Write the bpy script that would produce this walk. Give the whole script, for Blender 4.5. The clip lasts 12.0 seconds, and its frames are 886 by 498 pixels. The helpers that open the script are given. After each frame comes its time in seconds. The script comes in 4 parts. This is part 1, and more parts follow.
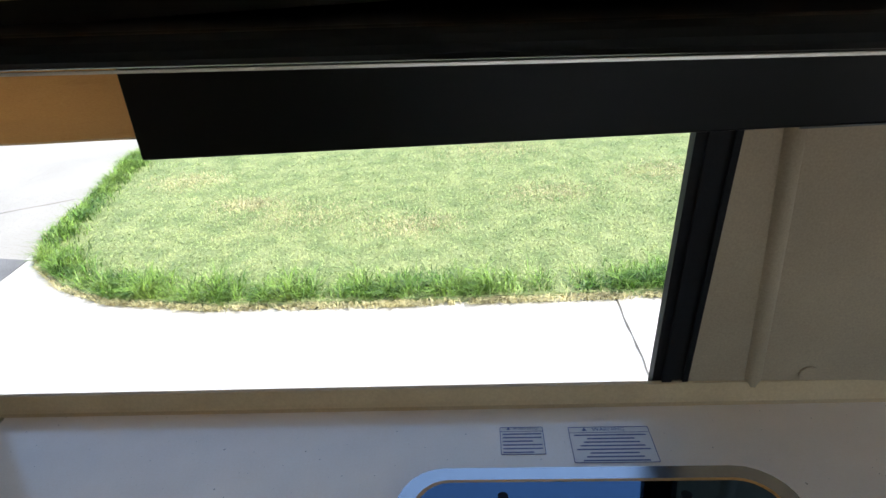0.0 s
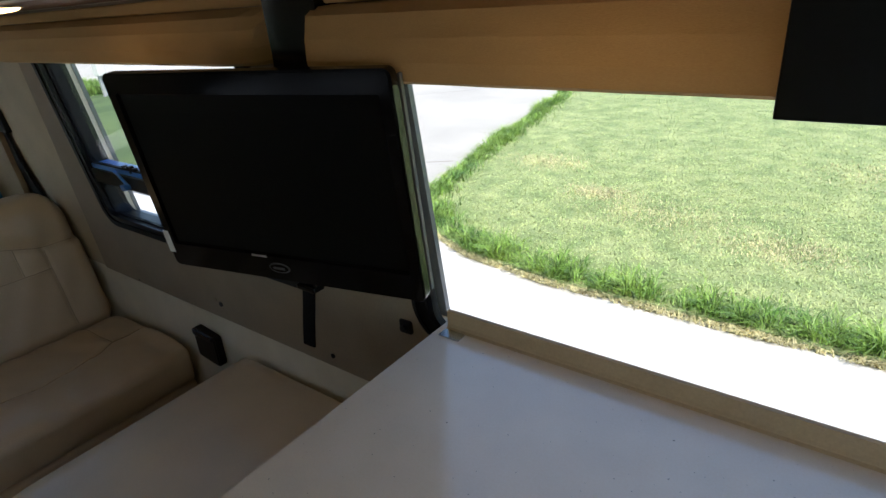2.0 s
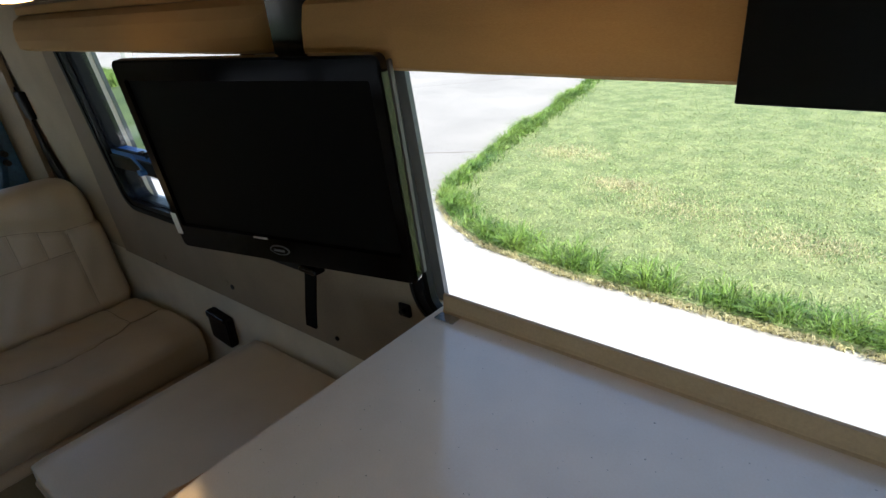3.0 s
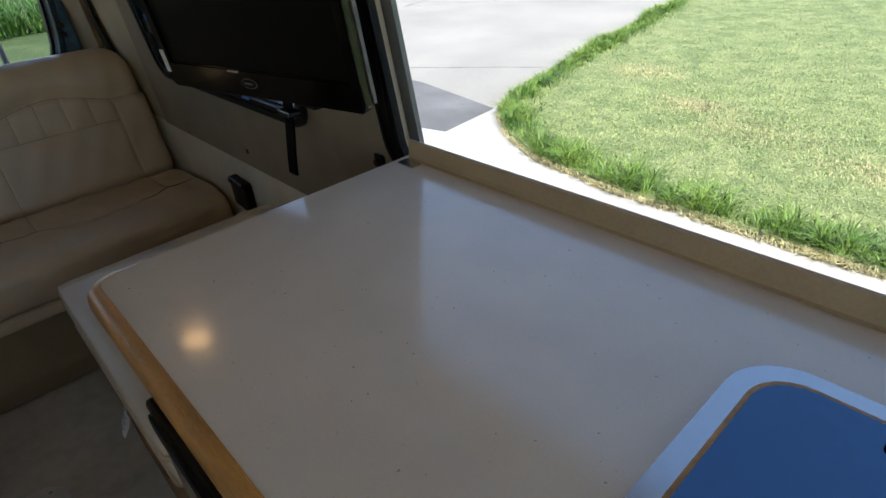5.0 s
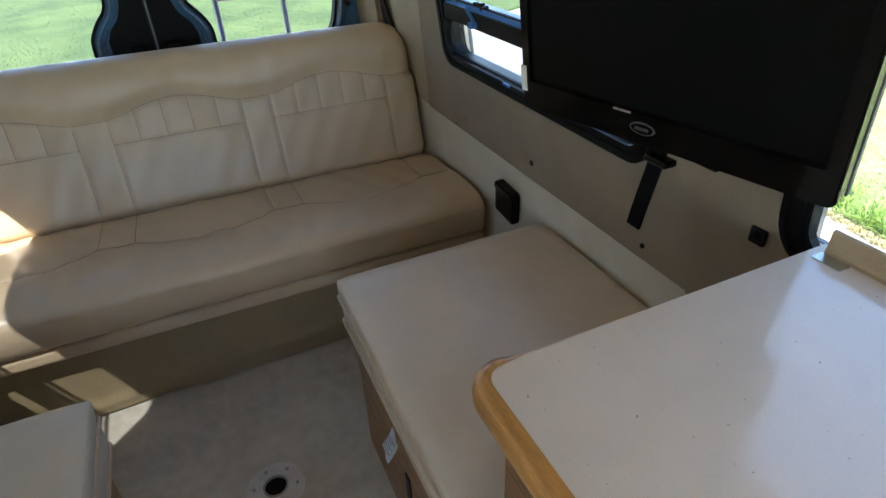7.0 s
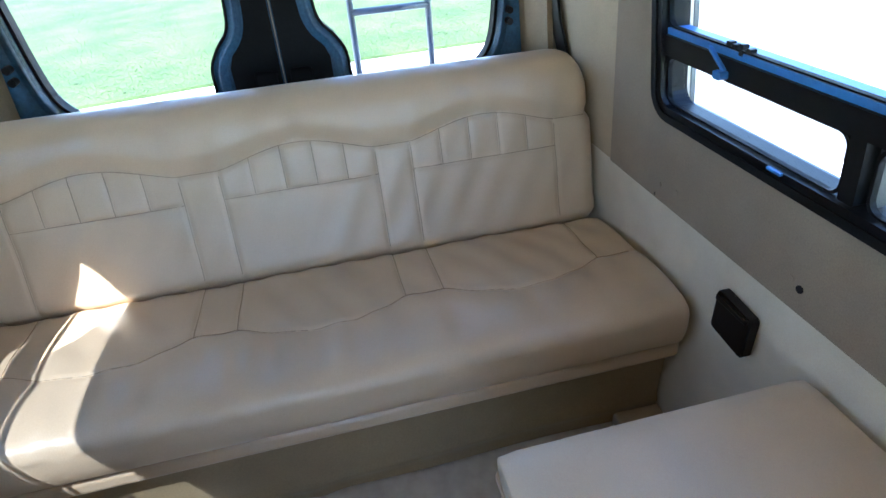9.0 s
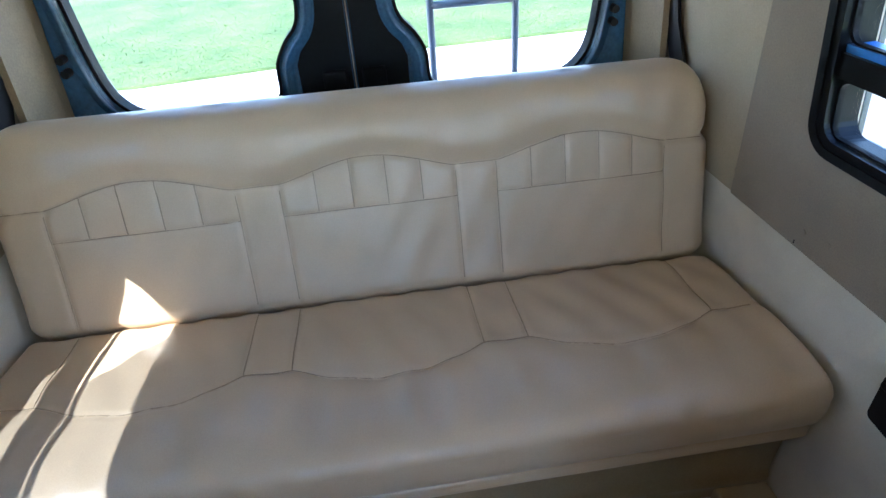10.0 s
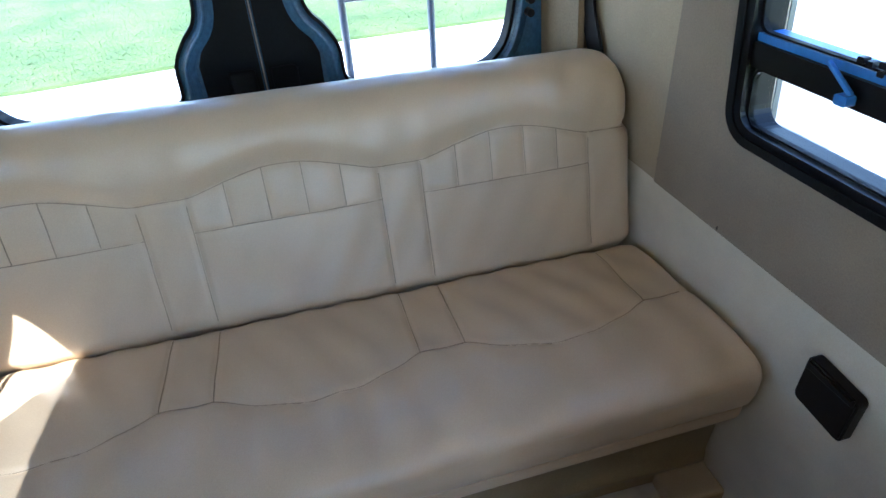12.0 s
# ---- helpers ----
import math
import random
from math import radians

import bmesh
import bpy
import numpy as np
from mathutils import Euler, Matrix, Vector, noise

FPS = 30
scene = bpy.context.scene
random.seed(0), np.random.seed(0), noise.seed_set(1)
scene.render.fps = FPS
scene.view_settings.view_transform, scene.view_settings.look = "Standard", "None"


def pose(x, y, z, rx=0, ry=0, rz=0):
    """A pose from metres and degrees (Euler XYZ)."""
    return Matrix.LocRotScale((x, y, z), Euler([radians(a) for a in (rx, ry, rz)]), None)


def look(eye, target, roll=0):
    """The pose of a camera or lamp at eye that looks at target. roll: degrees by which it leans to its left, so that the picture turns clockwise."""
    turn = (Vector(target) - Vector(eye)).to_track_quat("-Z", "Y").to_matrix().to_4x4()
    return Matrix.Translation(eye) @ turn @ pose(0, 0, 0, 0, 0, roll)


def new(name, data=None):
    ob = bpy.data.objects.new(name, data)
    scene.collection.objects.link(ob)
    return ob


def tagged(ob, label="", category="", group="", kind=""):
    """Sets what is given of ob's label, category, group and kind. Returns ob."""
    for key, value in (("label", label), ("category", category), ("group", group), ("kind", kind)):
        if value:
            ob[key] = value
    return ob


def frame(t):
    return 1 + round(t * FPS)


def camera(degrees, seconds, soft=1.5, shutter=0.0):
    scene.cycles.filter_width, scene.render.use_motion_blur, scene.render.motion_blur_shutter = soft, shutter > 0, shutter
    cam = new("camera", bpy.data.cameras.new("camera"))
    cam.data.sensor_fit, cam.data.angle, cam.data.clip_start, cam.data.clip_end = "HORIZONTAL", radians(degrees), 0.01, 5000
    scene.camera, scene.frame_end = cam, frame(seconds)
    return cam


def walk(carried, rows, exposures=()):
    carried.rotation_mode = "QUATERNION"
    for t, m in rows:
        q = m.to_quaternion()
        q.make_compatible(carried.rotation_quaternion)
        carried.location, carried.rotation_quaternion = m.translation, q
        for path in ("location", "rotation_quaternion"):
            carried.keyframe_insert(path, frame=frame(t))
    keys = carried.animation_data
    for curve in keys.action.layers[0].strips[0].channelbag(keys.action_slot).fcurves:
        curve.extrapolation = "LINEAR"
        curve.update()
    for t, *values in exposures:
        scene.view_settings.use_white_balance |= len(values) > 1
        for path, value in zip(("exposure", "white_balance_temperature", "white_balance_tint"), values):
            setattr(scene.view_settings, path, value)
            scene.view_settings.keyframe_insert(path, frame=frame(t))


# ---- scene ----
cam = camera(75.2, 12.0)
PATH = [
    (0, (0.426, 0.166, 1.492), (0.285, 1.965, 0.63), -4.1),
    (0.3, (0.345, 0.136, 1.515), (-0.144, 1.9, 0.709), -4.5),
    (0.5, (0.281, 0.122, 1.525), (-0.457, 1.821, 0.771), -4.5),
    (1, (0.225, 0.118, 1.504), (-0.766, 1.682, 0.748), -4.8),
    (1.5, (0.189, 0.121, 1.487), (-0.876, 1.624, 0.708), -4.5),
    (2, (0.182, 0.119, 1.468), (-0.942, 1.562, 0.66), -4.2),
    (2.5, (0.189, 0.125, 1.451), (-0.975, 1.528, 0.628), -4.5),
    (2.7, (0.203, 0.121, 1.465), (-0.968, 1.516, 0.639), -4.4),
    (4.3, (0.359, 0.239, 1.394), (-0.87, 1.516, 0.467), -5.7),
    (4.5, (0.362, 0.248, 1.372), (-0.873, 1.487, 0.404), -5.4),
    (5, (0.437, 0.204, 1.317), (-0.862, 1.321, 0.287), -4.7),
    (5.5, (0.352, 0.111, 1.374), (-0.995, 1.164, 0.336), -3.2),
    (6, (0.213, 0.051, 1.412), (-1.187, 1.031, 0.373), -2.6),
    (6.5, (0.129, 0.028, 1.42), (-1.353, 0.846, 0.355), -2.5),
    (7, (0.031, 0.054, 1.384), (-1.512, 0.719, 0.298), -2.5),
    (7.2, (-0.022, 0.067, 1.397), (-1.573, 0.701, 0.306), -2.5),
    (8.8, (-0.501, 0.094, 1.402), (-2.142, 0.427, 0.308), -5.3),
    (9, (-0.545, 0.087, 1.381), (-2.191, 0.409, 0.292), -4.6),
    (9.5, (-0.701, 0.076, 1.379), (-2.347, 0.323, 0.271), -4.6),
    (10, (-0.794, 0.039, 1.368), (-2.447, 0.208, 0.254), -4.0),
    (10.5, (-0.796, 0.014, 1.367), (-2.456, 0.092, 0.254), -3.7),
    (11, (-0.799, 0.041, 1.386), (-2.452, 0.082, 0.26), -3.7),
    (11.5, (-0.806, 0.062, 1.37), (-2.46, 0.12, 0.247), -3.5),
    (12, (-0.858, 0.06, 1.361), (-2.446, 0.453, 0.211), -3.2),
]
# exposure over the clip (the phone opens up as it turns to the dark rear)
EXPOSURES = [(0, 1.25, 6650, 10), (2.5, 1.15, 6600, 10), (5.0, 1.0, 6700, 10), (6.0, 1.15, 6800, 10), (6.5, 1.45, 6700, 10), (7.2, 2.6, 6300, 10), (9.0, 3.1, 5500, 11), (10.5, 2.95, 5500, 11), (12, 3.0, 5500, 11)]
walk(cam, [(t, look(eye, target, roll)) for t, eye, target, roll in PATH], EXPOSURES)

# ---- world and sun ----
SUN = Vector((0.56, -0.44, 1.0)).normalized()
world = bpy.data.worlds.new("sky")
scene.world = world
world.use_nodes = True
wn = world.node_tree.nodes
sky = wn.new("ShaderNodeTexSky")
sky.sky_type, sky.sun_disc = "NISHITA", False
sky.dust_density, sky.ozone_density = 0.3, 2.0
sky.sun_elevation, sky.sun_rotation = math.asin(SUN.z), math.atan2(SUN.x, SUN.y)
world.node_tree.links.new(sky.outputs[0], wn["Background"].inputs[0])
wn["Background"].inputs[1].default_value = 0.15
sun = new("sun", bpy.data.lights.new("sun", "SUN"))
sun.data.energy, sun.data.angle, sun.data.color = 3.1, radians(0.5), (1.0, 0.96, 0.90)
sun.matrix_world = look(SUN * 20, (0, 0, 0))


# ---- materials ----
def material(name, color, rough=0.6, metal=0.0, vary=0.12, scale=6.0, grain=120.0, bump=0.1, coat=0.0, second=None, spots=0.0, stretch=(1, 1, 1), spec=0.5, island=0.0):
    """Principled surface with soft blotches, fine grain, a little relief and optional specks."""
    m = bpy.data.materials.new(name)
    m.use_nodes = True
    n, l = m.node_tree.nodes, m.node_tree.links
    b = n["Principled BSDF"]
    tc = n.new("ShaderNodeTexCoord")
    mp = n.new("ShaderNodeMapping")
    mp.inputs["Scale"].default_value = stretch
    l.new(tc.outputs["Object"], mp.inputs[0])
    big, fine = n.new("ShaderNodeTexNoise"), n.new("ShaderNodeTexNoise")
    for node, s, d in ((big, scale, 4), (fine, grain, 3)):
        node.inputs["Scale"].default_value, node.inputs["Detail"].default_value = s, d
        l.new(mp.outputs[0], node.inputs["Vector"])
    dark = [c * (1 - vary) for c in color]
    light = second or [min(1, c * (1 + vary)) for c in color]
    ramp = n.new("ShaderNodeValToRGB")
    ramp.color_ramp.elements[0].position, ramp.color_ramp.elements[1].position = 0.35, 0.68
    ramp.color_ramp.elements[0].color, ramp.color_ramp.elements[1].color = (*dark, 1), (*light, 1)
    l.new(big.outputs[0], ramp.inputs[0])
    mul = n.new("ShaderNodeMix")
    mul.data_type, mul.blend_type = "RGBA", "OVERLAY"
    mul.inputs[0].default_value = min(1.0, vary * 1.5 + 0.08)
    l.new(ramp.outputs[0], mul.inputs[6])
    l.new(fine.outputs[0], mul.inputs[7])
    out = mul.outputs[2]
    if spots:
        vor = n.new("ShaderNodeTexNoise")
        vor.inputs["Scale"].default_value, vor.inputs["Detail"].default_value = 160.0, 1.0
        l.new(tc.outputs["Object"], vor.inputs["Vector"])
        r2 = n.new("ShaderNodeValToRGB")
        r2.color_ramp.elements[0].position, r2.color_ramp.elements[1].position = 0.76 - spots, 0.80 - spots
        l.new(vor.outputs[0], r2.inputs[0])
        mx = n.new("ShaderNodeMix")
        mx.data_type = "RGBA"
        l.new(r2.outputs[0], mx.inputs[0])
        l.new(out, mx.inputs[6])
        mx.inputs[7].default_value = (*[c * 0.5 for c in color], 1)
        out = mx.outputs[2]
    if island:
        geo = n.new("ShaderNodeNewGeometry")
        hsv = n.new("ShaderNodeHueSaturation")
        mr = n.new("ShaderNodeMapRange")
        mr.inputs["To Min"].default_value, mr.inputs["To Max"].default_value = 1 - island, 1 + island
        l.new(geo.outputs["Random Per Island"], mr.inputs[0])
        l.new(mr.outputs[0], hsv.inputs["Value"])
        l.new(out, hsv.inputs["Color"])
        out = hsv.outputs[0]
    l.new(out, b.inputs["Base Color"])
    b.inputs["Metallic"].default_value = metal
    b.inputs["Specular IOR Level"].default_value = spec
    rr = n.new("ShaderNodeMapRange")
    rr.inputs["To Min"].default_value, rr.inputs["To Max"].default_value = max(0.02, rough - 0.06), min(1, rough + 0.06)
    l.new(big.outputs[0], rr.inputs[0])
    l.new(rr.outputs[0], b.inputs["Roughness"])
    if coat:
        b.inputs["Coat Weight"].default_value, b.inputs["Coat Roughness"].default_value = coat, 0.08
    if bump:
        bp = n.new("ShaderNodeBump")
        bp.inputs["Strength"].default_value, bp.inputs["Distance"].default_value = bump, 0.002
        l.new(fine.outputs[0], bp.inputs["Height"])
        l.new(bp.outputs[0], b.inputs["Normal"])
    return m


def glass_material(name, tint, rough=0.0):
    m = bpy.data.materials.new(name)
    m.use_nodes = True
    b = m.node_tree.nodes["Principled BSDF"]
    b.inputs["Base Color"].default_value = (*tint, 1)
    b.inputs["Transmission Weight"].default_value = 1.0
    b.inputs["Roughness"].default_value = rough
    b.inputs["IOR"].default_value = 1.1
    return m


def glow_material(name, color, strength):
    m = bpy.data.materials.new(name)
    m.use_nodes = True
    b = m.node_tree.nodes["Principled BSDF"]
    b.inputs["Base Color"].default_value = (0.9, 0.88, 0.8, 1)
    b.inputs["Emission Color"].default_value = (*color, 1)
    b.inputs["Emission Strength"].default_value = strength
    return m


VINYL = material("cream_vinyl", (0.585, 0.443, 0.283), 0.31, vary=0.045, scale=5, grain=420, bump=0.08, spec=0.6)
# lighter copy of the cream vinyl: skylight on the benches put into colour
VINYL_B = material("lightened_bench_vinyl", (0.66, 0.55, 0.40), 0.33, vary=0.045, scale=6, grain=420, bump=0.08)
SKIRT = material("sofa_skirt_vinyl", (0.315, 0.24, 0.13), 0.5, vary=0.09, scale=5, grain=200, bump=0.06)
THREAD = material("brown_thread", (0.35, 0.26, 0.165), 0.8, vary=0.2)
LAMINATE = material("speckled_laminate", (0.80, 0.68, 0.545), 0.15, vary=0.04, scale=9, grain=300, bump=0.01, spots=0.012, spec=0.9, coat=0.35)
# lip laminate browned to hold the shadow on its front face
LIP = material("shaded_lip_laminate", (0.44, 0.32, 0.185), 0.4, vary=0.06, scale=12, grain=250, bump=0.03)
EDGE = material("caramel_edge_wood", (0.51, 0.245, 0.065), 0.32, vary=0.2, scale=10, grain=90, stretch=(1, 8, 8), bump=0.08)
WOOD = material("brown_cabinet_wood", (0.22, 0.105, 0.04), 0.45, vary=0.35, scale=8, grain=60, stretch=(1, 9, 9), bump=0.1)
OAK = material("bench_base_wood", (0.34, 0.19, 0.08), 0.5, vary=0.3, scale=8, grain=60, stretch=(1, 9, 9), bump=0.1)
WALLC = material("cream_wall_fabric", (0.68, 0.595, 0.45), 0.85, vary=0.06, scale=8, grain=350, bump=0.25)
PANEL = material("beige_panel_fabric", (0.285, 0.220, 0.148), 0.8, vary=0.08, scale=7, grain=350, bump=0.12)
PILLAR = material("tan_pillar_trim", (0.29, 0.205, 0.11), 0.6, vary=0.12, scale=9, grain=200, bump=0.1)
VALANCE = material("tan_woven_fabric", (0.57, 0.35, 0.135), 0.9, vary=0.06, scale=5, grain=300, stretch=(1, 4, 4), bump=0.4)
# beige of the floor box, also the shaded wall beside the sofa
COVER = material("tan_cover_and_wall_shade", (0.43, 0.335, 0.21), 0.8, vary=0.07, scale=6, grain=300, bump=0.2)
CEIL = material("ceiling_fabric", (0.74, 0.68, 0.57), 0.9, vary=0.06, scale=8, grain=300, bump=0.2)
FLOOR = material("worn_vinyl_floor", (0.55, 0.50, 0.405), 0.45, vary=0.14, scale=4, grain=25, bump=0.02)
BLACK = material("black_plastic", (0.006, 0.006, 0.007), 0.45, vary=0.2, scale=10, grain=250, bump=0.08, spec=0.3)
GLOSS = material("gloss_black_plastic", (0.003, 0.003, 0.0035), 0.12, vary=0.2, scale=10, grain=200, bump=0.0, spec=0.3)
STRAP = material("black_webbing", (0.004, 0.004, 0.0045), 0.8, vary=0.2, grain=500, bump=0.2, spec=0.1)
DIM = material("dim_grey_trim", (0.07, 0.07, 0.068), 0.5, vary=0.1, bump=0.0)
LADDERM = material("ladder_metal", (0.17, 0.18, 0.20), 0.35, metal=0.5, vary=0.05, bump=0.0)
SCREEN = material("matt_dark_screen", (0.004, 0.0045, 0.0045), 0.38, vary=0.1, scale=4, grain=500, bump=0.0, spec=0.12)
RUBBER = material("black_rubber", (0.005, 0.0055, 0.007), 0.6, vary=0.2, scale=10, bump=0.1, spec=0.15)
FRAMEM = material("black_window_frame", (0.004, 0.005, 0.007), 0.38, vary=0.2, scale=8, grain=200, bump=0.02, spec=0.18)
# dark door metal; its blue carries the sky highlights on the flanges
DOORM = material("sky_tinted_door_metal", (0.05, 0.125, 0.225), 0.20, vary=0.2, scale=6, grain=100, bump=0.02, coat=1.0)
CHROME = material("brushed_steel", (0.56, 0.57, 0.58), 0.24, metal=1.0, vary=0.03, scale=10, grain=300, bump=0.0)
DULL = material("dull_grey_trim", (0.26, 0.26, 0.245), 0.5, vary=0.1, bump=0.03)
SILVER = material("silver_trim", (0.62, 0.60, 0.56), 0.35, metal=0.6, vary=0.08, bump=0.02)
# metallic blue base stands in for the sky reflected in dark glass
LIDGLASS = material("sky_tinted_lid_mirror", (0.075, 0.135, 0.215), 0.0, metal=1.0, vary=0.03, bump=0.0)
# saturated blue paints the sky's sheen on window frame parts
BLUEP = material("sky_sheen_plastic", (0.05, 0.22, 0.62), 0.35, vary=0.1, bump=0.03)
WHITE = material("white_label", (0.78, 0.77, 0.74), 0.6, vary=0.05, bump=0.05)
CLEAR = material("clear_sticker", (0.66, 0.62, 0.58), 0.3, vary=0.03, bump=0.0)
INK = material("blue_ink", (0.10, 0.12, 0.24), 0.6, vary=0.1, bump=0.0)
GREYP = material("grey_plastic", (0.30, 0.30, 0.29), 0.5, vary=0.1, bump=0.05)
WHITEP = material("white_plate_plastic", (0.62, 0.60, 0.55), 0.45, vary=0.1, scale=14, bump=0.05)
YELLOW = material("yellow_sticker", (0.75, 0.52, 0.05), 0.6, vary=0.1)
PAINT = material("van_paint", (0.10, 0.11, 0.12), 0.3, vary=0.08, coat=0.4)
CONCRETE = material("pale_concrete", (0.60, 0.575, 0.54), 0.85, vary=0.09, scale=0.8, grain=45, bump=0.5)
ASPHALT = material("grey_asphalt", (0.20, 0.195, 0.19), 0.9, vary=0.2, scale=2.0, grain=90, bump=0.8)
DRIVE = material("weathered_concrete", (0.43, 0.395, 0.345), 0.85, vary=0.1, scale=0.7, grain=45, bump=0.5)
JOINT = material("joint_dirt", (0.16, 0.145, 0.125), 0.95, vary=0.2, scale=6)
SOIL = material("lawn_soil", (0.24, 0.31, 0.12), 0.95, vary=0.2, scale=4.0, grain=70, bump=0.5, second=(0.34, 0.38, 0.165))
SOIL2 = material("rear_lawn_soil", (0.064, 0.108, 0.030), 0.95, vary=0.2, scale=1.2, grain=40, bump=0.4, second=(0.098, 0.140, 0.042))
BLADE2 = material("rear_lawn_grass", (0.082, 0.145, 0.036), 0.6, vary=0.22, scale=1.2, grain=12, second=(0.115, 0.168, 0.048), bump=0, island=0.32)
BLADE = material("lawn_grass", (0.33, 0.42, 0.15), 0.6, vary=0.10, scale=4.0, grain=14, second=(0.41, 0.455, 0.18), bump=0, island=0.5)
TUFT = material("edge_grass", (0.135, 0.285, 0.038), 0.5, vary=0.35, scale=3.0, grain=14, second=(0.255, 0.38, 0.07), bump=0, island=0.55)
STRAW = material("dry_grass", (0.56, 0.50, 0.27), 0.8, vary=0.25, scale=6, bump=0, island=0.3)
LILY = material("lily_leaf", (0.05, 0.14, 0.018), 0.45, vary=0.35, scale=3, second=(0.10, 0.21, 0.035), bump=0, island=0.4)
def thin_glass(name, tint):
    """Thin pane that lets tinted light straight through, with a faint gloss."""
    m = bpy.data.materials.new(name)
    m.use_nodes = True
    n, l = m.node_tree.nodes, m.node_tree.links
    clear, shine, mix = n.new("ShaderNodeBsdfTransparent"), n.new("ShaderNodeBsdfGlossy"), n.new("ShaderNodeMixShader")
    clear.inputs[0].default_value = (*tint, 1)
    shine.inputs["Roughness"].default_value = 0.03
    mix.inputs[0].default_value = 0.05
    l.new(clear.outputs[0], mix.inputs[1])
    l.new(shine.outputs[0], mix.inputs[2])
    l.new(mix.outputs[0], n["Material Output"].inputs[0])
    return m


# tint chosen to weaken the sun patch on seat and floor
TINTED = thin_glass("sun_dimming_glass", (0.47, 0.49, 0.51))
THINGLASS = thin_glass("plain_window_glass", (0.95, 0.96, 0.95))
PANE = glass_material("clear_glass", (0.97, 0.985, 0.98))
LAMPGLOW = glow_material("warm_lamp_glow", (1.0, 0.60, 0.26), 4.5)


# ---- mesh helpers ----
def part(name, bm, mat, parent=None, label="", smooth=False):
    me = bpy.data.meshes.new(name)
    bm.normal_update()
    bm.to_mesh(me)
    bm.free()
    me.materials.append(mat)
    if smooth:
        me.shade_smooth()
    ob = new(name, me)
    if parent:
        ob.parent = parent
    return tagged(ob, label)


def arrays(name, verts, faces, mat, parent=None, label="", smooth=False):
    me = bpy.data.meshes.new(name)
    me.from_pydata([tuple(v) for v in verts], [], faces)
    me.materials.append(mat)
    if smooth:
        me.shade_smooth()
    ob = new(name, me)
    if parent:
        ob.parent = parent
    return tagged(ob, label)


def thing(name, label, category, group="", at=(0, 0, 0)):
    ob = new(name)
    ob.empty_display_size = 0.1
    ob.location = at
    return tagged(ob, label, category, group)


def structure(ob, label, category):
    return tagged(ob, label, category, kind="structure")


def box(x0, x1, y0, y1, z0, z1, bevel=0.0, seg=2, bm=None):
    own = bmesh.new()
    bmesh.ops.create_cube(own, size=1)
    for v in own.verts:
        v.co = Vector(((x0 + x1) / 2 + v.co.x * (x1 - x0), (y0 + y1) / 2 + v.co.y * (y1 - y0), (z0 + z1) / 2 + v.co.z * (z1 - z0)))
    if bevel:
        bmesh.ops.bevel(own, geom=own.edges[:], offset=bevel, segments=seg, profile=0.5, affect="EDGES")
    if bm is None:
        return own
    me = bpy.data.meshes.new("tmp")
    own.to_mesh(me)
    own.free()
    bm.from_mesh(me)
    bpy.data.meshes.remove(me)
    return bm


def rrect(u0, u1, v0, v1, r, n=6):
    """Rounded rectangle as a loop of points, counter-clockwise."""
    pts = []
    for cu, cv, a0 in ((u1 - r, v1 - r, 0), (u0 + r, v1 - r, 90), (u0 + r, v0 + r, 180), (u1 - r, v0 + r, 270)):
        for i in range(n + 1):
            a = radians(a0 + 90 * i / n)
            pts.append((cu + r * math.cos(a), cv + r * math.sin(a)))
    return pts


def ring(outer, inner, d0, d1, place):
    """A plate between two loops of equal length, from depth d0 to d1; place(u, v, d) gives the point."""
    bm = bmesh.new()
    n = len(outer)
    rows = []
    for loop, d in ((outer, d0), (inner, d0), (inner, d1), (outer, d1)):
        rows.append([bm.verts.new(place(u, v, d)) for u, v in loop])
    for k in range(4):
        a, b = rows[k], rows[(k + 1) % 4]
        for i in range(n):
            j = (i + 1) % n
            bm.faces.new((a[i], a[j], b[j], b[i]))
    bmesh.ops.recalc_face_normals(bm, faces=bm.faces[:])
    return bm


def plate(loop, d0, d1, place):
    bm = bmesh.new()
    a = [bm.verts.new(place(u, v, d0)) for u, v in loop]
    b = [bm.verts.new(place(u, v, d1)) for u, v in loop]
    bm.faces.new(a)
    bm.faces.new(list(reversed(b)))
    for i in range(len(loop)):
        j = (i + 1) % len(loop)
        bm.faces.new((a[i], b[i], b[j], a[j]))
    bmesh.ops.recalc_face_normals(bm, faces=bm.faces[:])
    return bm


def tube(points, r, sides=8, closed=False):
    bm = bmesh.new()
    pts = [Vector(p) for p in points]
    rings = []
    n = len(pts)
    for i, p in enumerate(pts):
        a = pts[(i - 1) % n] if closed or i else p
        b = pts[(i + 1) % n] if closed or i < n - 1 else p
        d = (b - a).normalized()
        side = d.cross(Vector((0, 0, 1)))
        side = side.normalized() if side.length > 1e-3 else Vector((1, 0, 0))
        up = side.cross(d).normalized()
        rings.append([bm.verts.new(p + r * (math.cos(2 * math.pi * k / sides) * side + math.sin(2 * math.pi * k / sides) * up)) for k in range(sides)])
    for i in range(n if closed else n - 1):
        a, b = rings[i], rings[(i + 1) % n]
        for k in range(sides):
            bm.faces.new((a[k], a[(k + 1) % sides], b[(k + 1) % sides], b[k]))
    if not closed:
        bm.faces.new(list(reversed(rings[0])))
        bm.faces.new(rings[-1])
    bmesh.ops.recalc_face_normals(bm, faces=bm.faces[:])
    return bm


